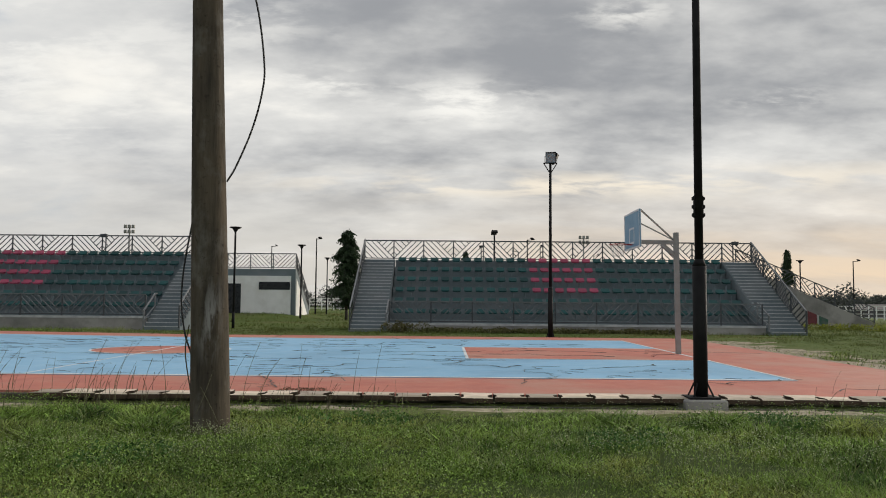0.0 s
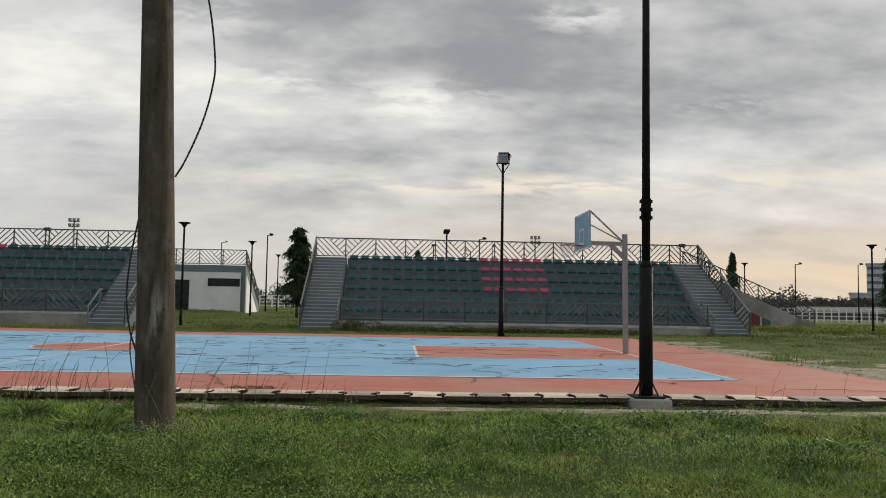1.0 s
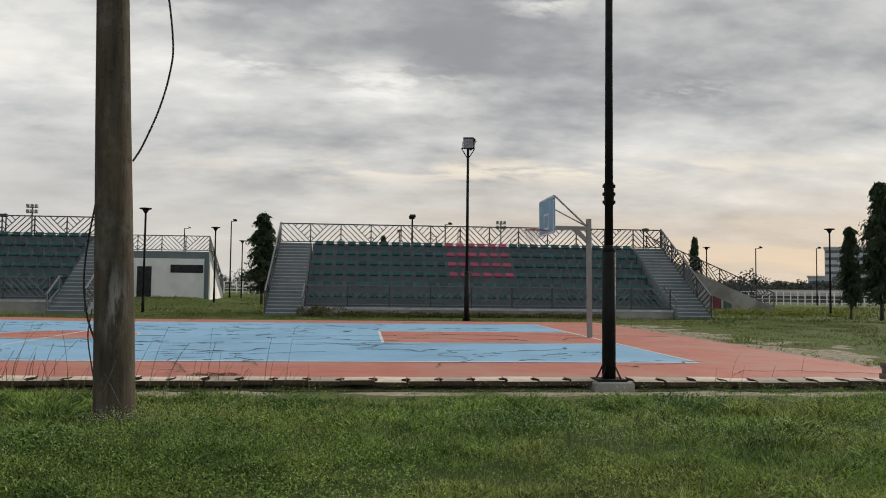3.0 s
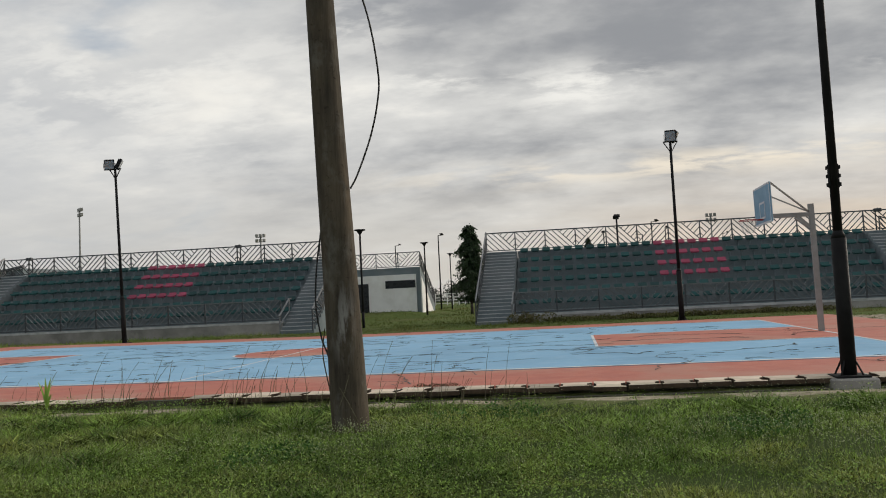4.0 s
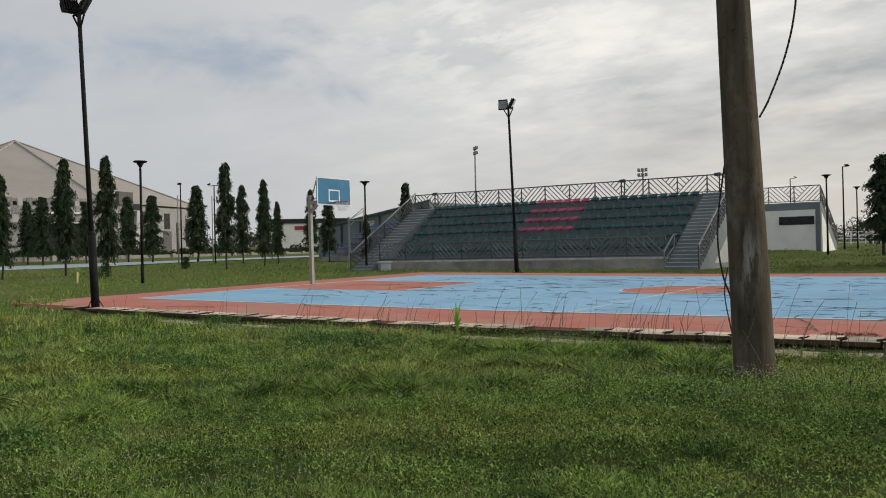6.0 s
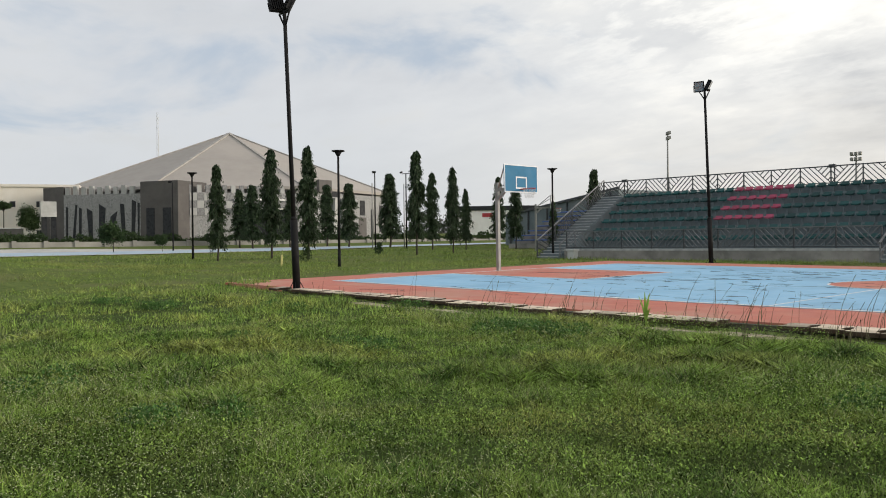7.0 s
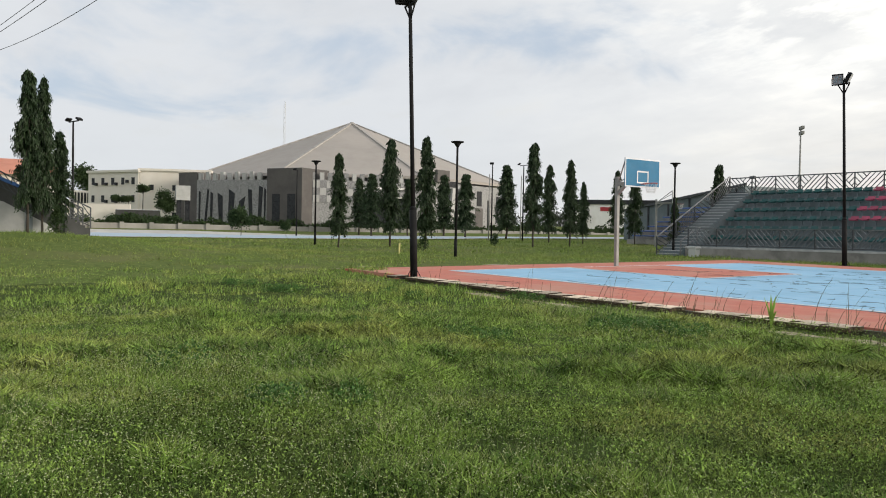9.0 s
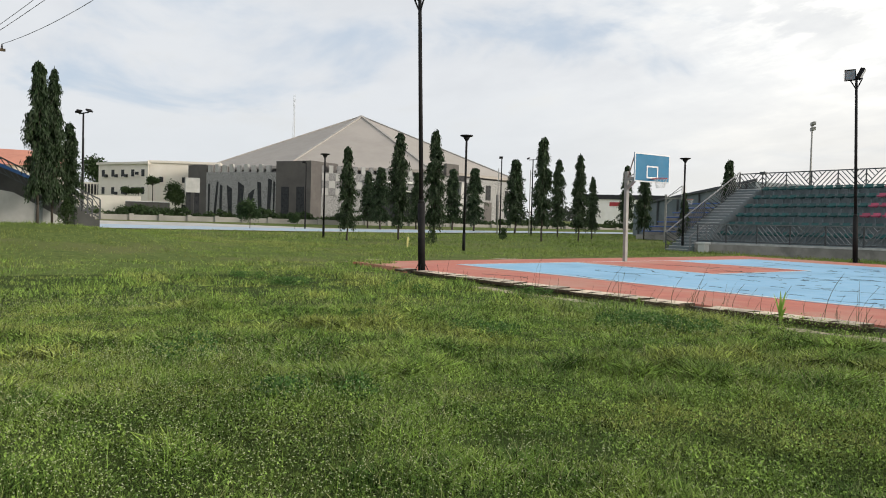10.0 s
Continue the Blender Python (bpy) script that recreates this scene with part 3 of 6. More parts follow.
# ---- lamps and poles ----
def flood_pole(x, y, z, h, turn, pan=75, lean=0.0):
    e = thing("floodlight_pole", (x, y, z), "tall black steel floodlight pole beside the court", "lamp post", "court floodlights")
    e.matrix_basis = pose(x, y, z, 0, lean, 0) @ pose(0, 0, 0, 0, 0, turn)
    p = B()
    bar(p, (0, 0, 0.03), (0, 0, 1.9), 0.20, n=16)
    bar(p, (0, 0, 1.9), (0, 0, 2.0), 0.20, n=16, w2=0.125)
    bar(p, (0, 0, 2.0), (0, 0, h), 0.125, n=16, w2=0.10)
    part("pole", p, "black", e)
    part("base_plate", box(B(), -0.22, 0.22, -0.22, 0.22, 0.0, 0.03, 0.005), "black", e)
    for k in range(4):
        a = math.pi / 4 + k * math.pi / 2
        g = B()
        bar(g, (0.2 * math.cos(a), 0.2 * math.sin(a), 0.03), (0.1 * math.cos(a), 0.1 * math.sin(a), 0.22), 0.02)
        part("gusset", g, "black", e)
    br = B()
    for s in (-1, 1):
        bar(br, (0, 0, h - 0.45), (s * 0.27, 0, h - 0.02), 0.035)
    bar(br, (-0.27, 0, h - 0.02), (0.27, 0, h - 0.02), 0.04)
    bar(br, (0, 0, h - 0.05), (0, 0, h + 0.12), 0.06, n=8)
    part("bracket", br, "black", e)
    for k, (ax, ay, az) in enumerate(((0.0, -0.16, -8), (0.20, 0.12, 75)) if pan == 75 else ((-0.20, -0.10, 30), (0.17, 0.09, pan))):
        f = B()
        box(f, -0.21, 0.21, -0.045, 0.05, -0.22, 0.22, 0.012)
        for i in range(7):
            box(f, -0.19 + i * 0.06, -0.178 + i * 0.06, 0.05, 0.11, -0.2, 0.2)
        fl = part("floodlight", f, "black", e)
        fl.matrix_basis = pose(ax, ay, h + 0.18, 28, 0, az)
        part("glass", box(B(), -0.18, 0.18, -0.055, -0.046, -0.19, 0.19), "lampglass", fl, "pale lamp glass")
        yk = B()
        for s in (-1, 1):
            bar(yk, (s * 0.235, 0.0, -0.24), (s * 0.235, 0.0, 0.06), 0.02)
        bar(yk, (-0.235, 0, -0.24), (0.235, 0, -0.24), 0.02)
        part("yoke", yk, "black", fl)
    return e


def build_flood_poles():
    for x, y, z, h, turn, pan, lean in ((11.34, -10.55, 0.0, 8.1, 180, 75, 0.0), (-11.86, -10.2, 0.02, 7.65, 180, 75, -3.4),
                                        (11.81, 10.25, 0.17, 6.95, 0, 75, 0.0), (-11.12, 10.25, 0.24, 7.5, -5, 118, -1.9)):
        flood_pole(x, y, z, h, turn, pan, lean)
    cl = B()
    for z in (2.62, 2.74, 2.86):
        for k in (-1, 1):
            box(cl, k * 0.075 - 0.018, k * 0.075 + 0.018, -0.03, 0.03, z, z + 0.05, 0.006)
    for k in (-1, 1):
        box(cl, k * 0.06 - 0.009, k * 0.06 + 0.009, -0.028, 0.028, 2.60, 2.93, 0.004)
    c = part("cable_clamp", cl, "black")
    c.location = (11.34, -10.55, 0.0)
    tagged(c, "black steel cable clamp round the floodlight pole", "clamp")
    foot = B()
    box(foot, -0.29, 0.29, -0.27, 0.25, -0.3, 0.12, 0.02)
    ft = part("pole_footing", foot, "conc")
    ft.location = (11.34, -10.6, -0.12)
    tagged(ft, "square concrete footing under the floodlight pole", "footing")


def path_lamp():
    e = thing("path_lamp", (0, 0, 0), "slim black path lamp with a flat disc head", "lamp post", "path lamps")
    p = B()
    bar(p, (0, 0, 0.02), (0, 0, 0.9), 0.15, n=12)
    bar(p, (0, 0, 0.9), (0, 0, 5.3), 0.12, n=12, w2=0.10)
    part("pole", p, "black", e)
    c = B()
    bar(c, (0, 0, 5.20), (0, 0, 5.39), 0.13, n=16, w2=0.36)
    bar(c, (0, 0, 5.39), (0, 0, 5.42), 0.50, n=20, w2=0.62)
    bar(c, (0, 0, 5.42), (0, 0, 5.46), 0.62, n=20, w2=0.60)
    part("lamp_head", c, "black", e)
    part("base_plate", box(B(), -0.13, 0.13, -0.13, 0.13, 0.0, 0.02), "black", e)
    return e


def build_path_lamps():
    first = path_lamp()
    spots = [(-25.1, 16.5, 0.0, 1.0), (-24.75, 0.45, -0.06, 1.02), (-41.2, 1.12, -0.04, 1.0), (-3.32, 20.6, -0.02, 0.97), (-2.6, 36.5, -0.02, 0.97), (-3.74, 57.5, 0.0, 1.0), (36.1, 25.7, 0.0, 0.98), (37.1, 46.4, 0.0, 0.97)]
    for i, (x, y, dz, k) in enumerate(spots):
        m = pose(x, y, gz(x, y) - 0.02 + dz)
        if i == 0:
            o = first
            o.matrix_basis = m
        else:
            o = copy_thing(first, m)
        o.scale = (1.0, 1.0, k)


def mast(x, y, h, turn, heads=1, label="dark street floodlight on a slim mast"):
    e = thing("street_lamp", (x, y, gz(x, y) - 0.02), label, "lamp post", "street floodlights", rz=turn)
    p = B()
    bar(p, (0, 0, 0), (0, 0, h), 0.16, n=10, w2=0.10)
    part("pole", p, "black", e)
    a = B()
    bar(a, (-0.4 * (heads > 1), 0, h - 0.05), (0.5, 0, h), 0.06)
    part("arm", a, "black", e)
    for s in range(heads):
        f = part("floodlight", box(B(), -0.14, 0.14, -0.18, 0.18, -0.05, 0.05, 0.015), "black", e)
        f.matrix_basis = pose(0.55 - 1.0 * s, 0, h + 0.1, 0, 30 - 60 * s, 0)
    return e


def build_masts():
    for x, y, h, turn, n in ((-55.6, 26.8, 7.4, 150, 1), (-53.7, 29.1, 7.3, 40, 2), (-4.8, 57.4, 7.3, 60, 1), (-12.8, 75, 7.6, 0, 1), (49.5, 62.7, 6.2, 0, 1),
                             (62.2, 73.0, 6.9, 20, 1), (33.75, 14.4, 5.2, 180, 1), (-46.7, -12.35, 7.3, 25, 2), (-74.3, 15.1, 7.1, 180, 1),
                             (18.8, 75.0, 8.0, 60, 1), (26.0, 80.0, 7.4, 0, 1), (15.0, 51.8, 7.0, 30, 1), (11.3, 62.2, 6.9, 90, 1), (15.5, 66.8, 6.8, 180, 1), (10.7, 29.1, 5.7, 90, 2)):
        mast(x, y, h, turn, n)


# ---- utility pole ----
def build_wood_pole():
    x, y = 5.13, -13.52
    e = thing("utility_pole", (x, y, gz(x, y) - 0.15), "thick weathered brown timber utility pole standing in grass", "utility pole")
    p = B()
    n, rings = 28, []
    rng = random.Random(8)
    H = 12.0
    for k in range(37):
        z = H * k / 36
        r = 0.214 - 0.0100 * z
        ring = []
        for i in range(n):
            a = 2 * math.pi * i / n
            q = r * (1 + 0.022 * noise.noise(Vector((math.cos(a) * 2.2, math.sin(a) * 2.2, z * 0.35))) + 0.012 * noise.noise(Vector((math.cos(a) * 7, math.sin(a) * 7, z * 0.8))))
            ring.append(p.verts.new((q * math.cos(a) - 0.034 * z, q * math.sin(a), z)))
        rings.append(ring)
    for r0, r1 in zip(rings, rings[1:]):
        for i in range(n):
            j = (i + 1) % n
            f = p.faces.new((r0[i], r0[j], r1[j], r1[i]))
            f.smooth = True
    p.faces.new(rings[-1])
    part("shaft", p, "timber", e)
    return e


# ---- basketball hoop ----
def hoop():
    """Post at the origin, board towards -x."""
    e = thing("basketball_hoop", (0, 0, 0), "basketball hoop with blue backboard on a grey steel post", "basketball hoop", "hoops of the court")
    p = B()
    bar(p, (0, 0, -0.1), (0, 0, 3.30), 0.125, n=4)
    part("post", p, "galv", e, "grey square steel post")
    a = B()
    bar(a, (0, 0, 3.03), (-1.12, 0, 3.05), 0.11)
    bar(a, (0, 0, 2.65), (-0.4, 0, 2.99), 0.10)
    part("arm", a, "galv", e)
    for s in (-1, 1):
        b = B()
        bar(b, (-0.05, 0, 3.09), (-1.15, s * 0.82, 3.84), 0.035)
        part("stay", b, "galv", e)
    z0, z1 = 2.85, 3.86
    bd = part("backboard", box(B(), -1.2, -1.165, -0.9, 0.9, z0, z1, 0.006), "board", e, "blue painted backboard")
    fr = B()
    for ya, yb, za, zb in ((-0.9, 0.9, z0, z0 + 0.045), (-0.9, 0.9, z1 - 0.045, z1), (-0.9, -0.86, z0 + 0.045, z1 - 0.045), (0.86, 0.9, z0 + 0.045, z1 - 0.045)):
        box(fr, -1.206, -1.2005, ya, yb, za, zb)
    part("border", fr, "boardback", bd, "white border")
    tg = B()
    for ya, yb, za, zb in ((-0.295, 0.295, 2.99, 3.04), (-0.295, 0.295, 3.38, 3.43), (-0.295, -0.245, 3.04, 3.38), (0.245, 0.295, 3.04, 3.38)):
        box(tg, -1.206, -1.2005, ya, yb, za, zb)
    part("target_square", tg, "boardback", bd, "white target square")
    part("back_panel", box(B(), -1.165, -1.15, -0.88, 0.88, z0 + 0.02, z1 - 0.02), "boardback", bd)
    r = B()
    pts = [(-1.2 - 0.15 - 0.23 + 0.23 * math.cos(t), 0.23 * math.sin(t), 2.98) for t in np.linspace(0, 2 * math.pi, 25)]
    tube(r, pts, 0.011, 6)
    bar(r, (-1.2, -0.06, 2.97), (-1.36, -0.06, 2.98), 0.03)
    bar(r, (-1.2, 0.06, 2.97), (-1.36, 0.06, 2.98), 0.03)
    rim = part("rim", r, "rim", e, "red steel rim")
    nb = B()
    rng = random.Random(2)
    for i in range(12):
        t0 = 2 * math.pi * i / 12
        for s in (-1, 1):
            q = []
            for k in range(5):
                rr = 0.23 - 0.10 * k / 4
                t = t0 + s * 0.26 * k
                q.append((-1.58 + rr * math.cos(t), rr * math.sin(t), 2.98 - 0.34 * k / 4))
            tube(nb, q, 0.0025, 4)
    part("net", nb, "net", rim, "frayed white net")
    return e


def build_hoops():
    h = hoop()
    h.matrix_basis = pose(13.97, 0, court_z(14, 0), 0, -0.6, 0)
    copy_thing(h, pose(-14.0, 0, court_z(-14, 0) - 0.01, 0, 0.6, 180))
    far = copy_thing(h, pose(-35.8, 27.3, gz(-35.8, 27.3), 0, 0, 212))
    far.scale = (1.12, 1.12, 1.12)
    tagged(far, "distant basketball hoop with a pale backboard on a dark post", "basketball hoop", "hoops of the far court")
    for c in far.children:
        if c.name.startswith("backboard"):
            c.data = c.data.copy()
            c.data.materials[0] = M["boardback"]
            c["label"] = "pale backboard"
    for c in h.children:
        if c.name.startswith("backboard"):
            c.data = c.data.copy()
            c.data.materials[0] = M["boardsheen"]
            c["label"] = "pale blue backboard with sky sheen in its colour"


# ---- stands ----
def rail_run(e, p, q, h, bays, top="rail", fill="rail"):
    """Railing from p to q: posts, and bays of crossing diagonal slats between a bottom and a top bar."""
    p, q = Vector(p), Vector(q)
    d = q - p
    flat = Vector((d.x, d.y, 0)).length
    w, ang, slope = flat / bays, math.degrees(math.atan2(d.y, d.x)), d.z / flat
    post = None
    for i in range(bays + 1):
        m = pose(*(p + d * (i / bays)))
        if post is None:
            pb = B()
            bar(pb, (0, 0, 0), (0, 0, h), 0.06)
            post = part("rail_post", pb, "rail", e)
            post.matrix_basis = m
        else:
            again(post, m, e)
    hh, t, meshes = h - 0.12, 0.040, {}

    def slats(flip):
        out = []
        k = min(hh, w)
        out.append((0, 0, k, k))
        c = 0.34
        while c / 2 < hh and c < 1.9:
            a = (0, c) if c <= hh else (c - hh, hh)
            if a[0] < c / 2 - 0.05 and c / 2 < w:
                out.append((a[0], a[1], c / 2, c / 2))
            c += 0.33
        c = 0.29
        while c < w - 0.15:
            k = min(hh, w - c)
            out.append((c, 0, c + k, k))
            c += 0.29
        return [((w - u0, v0, w - u1, v1) if flip else (u0, v0, u1, v1)) for u0, v0, u1, v1 in out]

    for i in range(bays):
        m = pose(*(p + d * (i / bays)), 0, 0, ang)
        bb = B()
        bar(bb, (0, 0, 0.09), (w, 0, 0.09 + slope * w), 0.045)
        panel = part("rail_panel", bb, "rail", e)
        panel.matrix_basis = m
        for j, (u0, v0, u1, v1) in enumerate(slats(i % 2 == 0)):
            key = (i % 2, j)
            if key not in meshes:
                sb = B()
                bar(sb, (u0, 0, 0.09 + v0 + slope * u0), (u1, 0, 0.09 + v1 + slope * u1), t)
                meshes[key] = part("slat", sb, fill, panel)
            else:
                again(meshes[key], Matrix.Identity(4), panel)
    tb = B()
    bar(tb, p + Vector((0, 0, h)), q + Vector((0, 0, h)), 0.06)
    part("top_rail", tb, top, e)


def stand(x0, x1, plinth, label, reds, group, seed, rail_h, lamps=()):
    FY = 16.5
    W = x1 - x0
    zb = gz((x0 + x1) / 2, FY) - 0.15
    e = thing("grandstand", (x0, FY, 0), label, "grandstand", group)
    RISE, TREAD, N, SW = 0.555, 0.8, 6, 1.75
    t0 = plinth + 0.13
    top = t0 + RISE * (N - 1)
    body = [(0.0, zb), (0.0, plinth), (1.4, plinth)]
    for k in range(N):
        body += [(1.4 + TREAD * k, t0 + RISE * k), (1.4 + TREAD * (k + 1), t0 + RISE * k)]
    yb = 1.4 + TREAD * N
    body += [(yb, top + 0.43), (yb + 0.18, top + 0.43), (yb + 0.18, zb)]
    part("terrace", prism_x(B(), body, SW, W - SW), "greycoat", e, "grey painted concrete terraces")
    part("plinth_wall", box(B(), SW - 0.02, W - SW + 0.02, -0.04, 0.0, zb, plinth - 0.09), "conc", e, "weathered concrete plinth")
    part("plinth_edge", box(B(), SW - 0.02, W - SW + 0.02, -0.06, 0.02, plinth - 0.09, plinth + 0.012), "stairedge", e, "pale worn edge")
    # stairs at both ends
    steps = 22
    yf = -0.55
    run, rise = (yb - yf) / steps, (top + 0.43 - zb - 0.15) / steps
    for xa, xb in ((0.0, SW - 0.03), (W - SW + 0.03, W)):
        st = B()
        poly = [(yf, zb)]
        for k in range(steps):
            poly += [(yf + run * k, zb + 0.15 + rise * (k + 1)), (yf + run * (k + 1), zb + 0.15 + rise * (k + 1))]
        poly += [(yb + 0.18, top + 0.43), (yb + 0.18, zb)]
        poly[1] = (yf, zb + 0.15 + rise)
        sp = part("stair", prism_x(st, poly, xa, xb), "greycoat", e, "grey concrete stair flight")
        for k in range(steps):
            yy, zz = yf + run * k, zb + 0.15 + rise * (k + 1)
            part("nosing", box(B(), xa + 0.05, xb - 0.05, yy - 0.012, yy + 0.05, zz - 0.035, zz + 0.004), "stairedge", sp)
    # seats
    pitch = 0.585
    n = int((W - 2 * SW - 0.1) / pitch)
    s0 = SW + (W - 2 * SW - n * pitch) / 2 + pitch / 2
    sb = B()
    prof = [(-0.20, 0.41), (-0.22, 0.38), (-0.17, 0.37), (0.12, 0.36), (0.17, 0.40), (0.20, 0.53), (0.228, 0.53), (0.20, 0.37), (0.13, 0.32), (-0.18, 0.33), (-0.23, 0.36), (-0.22, 0.42)]
    prism_x(sb, [(y * 0.62, 0.335 + (z - 0.32) * 1.05) for y, z in prof], -0.205, 0.205)
    for s in (-1, 1):
        box(sb, s * 0.212 - 0.007, s * 0.212 + 0.007, -0.10, 0.08, 0.36, 0.41)
    for v in sb.verts:
        if v.co.z < 0.372:
            v.co.x *= 0.78
            v.co.z -= 0.022
    shell = len(sb.faces)
    box(sb, -0.03, 0.03, -0.02, 0.04, 0.0, 0.345)
    sb.faces.ensure_lookup_table()
    for f in sb.faces[shell:]:
        f.material_index = 1
    seat = None
    rng = random.Random(seed)
    for k in range(N):
        for i in range(n):
            xw = x0 + s0 + pitch * i
            red = k >= 2 and reds[0] < xw < reds[1]
            m = pose(s0 + pitch * i, 1.4 + TREAD * k + 0.42 + rng.uniform(-0.01, 0.01), t0 + RISE * k + rng.uniform(-0.006, 0.006), 0, 0, rng.uniform(-1.5, 1.5))
            if seat is None:
                seat = part("seat", sb, "seatg", e)
                seat.matrix_basis = m
                seat.data.materials.append(M["greycoat"])
                sr = seat.data.copy()
                sr.materials[0] = M["seatr"]
                continue
            o = again(seat, m, e)
            if red:
                o.data = sr
                o["label"] = "red plastic seat"
    # railings
    zr = top + 0.43
    rail_run(e, (0, yb + 0.09, zr), (W, yb + 0.09, zr), rail_h, 13)
    for xl in lamps:
        lb = B()
        xx = xl - x0
        bar(lb, (xx, yb + 0.16, zr - 0.3), (xx, yb + 0.16, zr + rail_h + 0.02), 0.07, n=6)
        bar(lb, (xx, yb + 0.16, zr + rail_h + 0.02), (xx + 0.05, yb - 0.10, zr + rail_h + 0.08), 0.05)
        lamp = part("rail_lamp", lb, "rail", e, "small dark bracket lamp on the top rail")
        part("lamp_head", box(B(), xx - 0.17, xx + 0.19, yb - 0.26, yb - 0.02, zr + rail_h - 0.10, zr + rail_h + 0.07, 0.03), "rail", lamp)
    rail_run(e, (SW + 0.1, 0.06, plinth), (W - SW - 0.1, 0.06, plinth), 1.02, 9, "slat", "slat")
    for xx in (0.05, W - 0.05):
        rail_run(e, (xx, yf, zb + 0.15 + 0.1), (xx, yb + 0.05, zr + 0.08), 1.04, 4, "handrail")
    for xx in (SW - 0.02, W - SW + 0.02):
        hb = B()
        zf = zb + 0.15 + 0.15
        bar(hb, (xx, yf + 0.1, zf), (xx, yf + 0.1, zf + 0.75), 0.06)
        bar(hb, (xx, 1.0, plinth), (xx, 1.0, plinth + 1.1), 0.06)
        bar(hb, (xx, yf + 0.05, zf + 0.72), (xx, 1.0, plinth + 1.1), 0.06)
        bar(hb, (xx, 1.0, plinth + 1.1), (xx, 1.3, plinth + 1.1), 0.06)
        bar(hb, (xx, yf + 0.1, zf + 0.3), (xx, 1.0, plinth + 0.5), 0.04)
        part("short_handrail", hb, "handrail", e, "pale galvanised handrail")
    # white infill under the stair on the flank
    line = lambda y: zb + 0.15 + (y - yf) / run * rise
    part("flank_wall", prism_x(B(), [(1.75, 0.42), (1.75, line(1.75) - 1.05), (yb - 0.25, line(yb - 0.25) - 1.05), (yb - 0.25, 0.42)], W, W + 0.025), "dimwhite", e, "white-painted flank wall under the stair")
    return e


# ---- stand turned away, seen from behind, with a room below ----
def back_stand(x0, x1, y0, label):
    zb = gz((x0 + x1) / 2, y0) - 0.2
    e = thing("grandstand", (0, 0, 0), label, "grandstand", "grandstands facing away")
    H = 4.1
    b = B()
    prism_x(b, [(y0, zb), (y0, H), (y0 + 0.9, H), (y0 + 6.2, 1.2), (y0 + 6.2, zb)], x0, x1)
    part("terrace", b, "greycoat", e, "grey concrete back and flank")
    part("room_wall", box(B(), x0 + 0.3, x1 - 0.32, y0 - 0.12, y0 + 0.02, zb, H - 0.52), "white", e, "white-painted back wall")
    part("side_wall", prism_x(B(), [(y0 + 0.35, zb), (y0 + 0.35, H - 0.7), (y0 + 5.3, zb + 0.1), (y0 + 5.3, zb)], x1 - 0.02, x1 + 0.03), "white", e, "white flank wall")
    for a in np.arange(x1 - 2.65, x0 + 1, -6.0):
        part("window", box(B(), a, a + 2.28, y0 - 0.14, y0 - 0.10, 2.57, 3.14), "dark", e, "long dark window slot")
        part("door", box(B(), a - 2.3, a - 1.3, y0 - 0.14, y0 - 0.10, zb, 3.0), "dark", e, "dark door")
    rail_run(e, (x0, y0 + 0.1, H), (x1, y0 + 0.1, H), 1.12, max(2, int((x1 - x0) / 1.6)))
    rail_run(e, (x1, y0 + 0.2, H), (x1, y0 + 6.2, zb + 0.5), 1.05, 5)
    return e


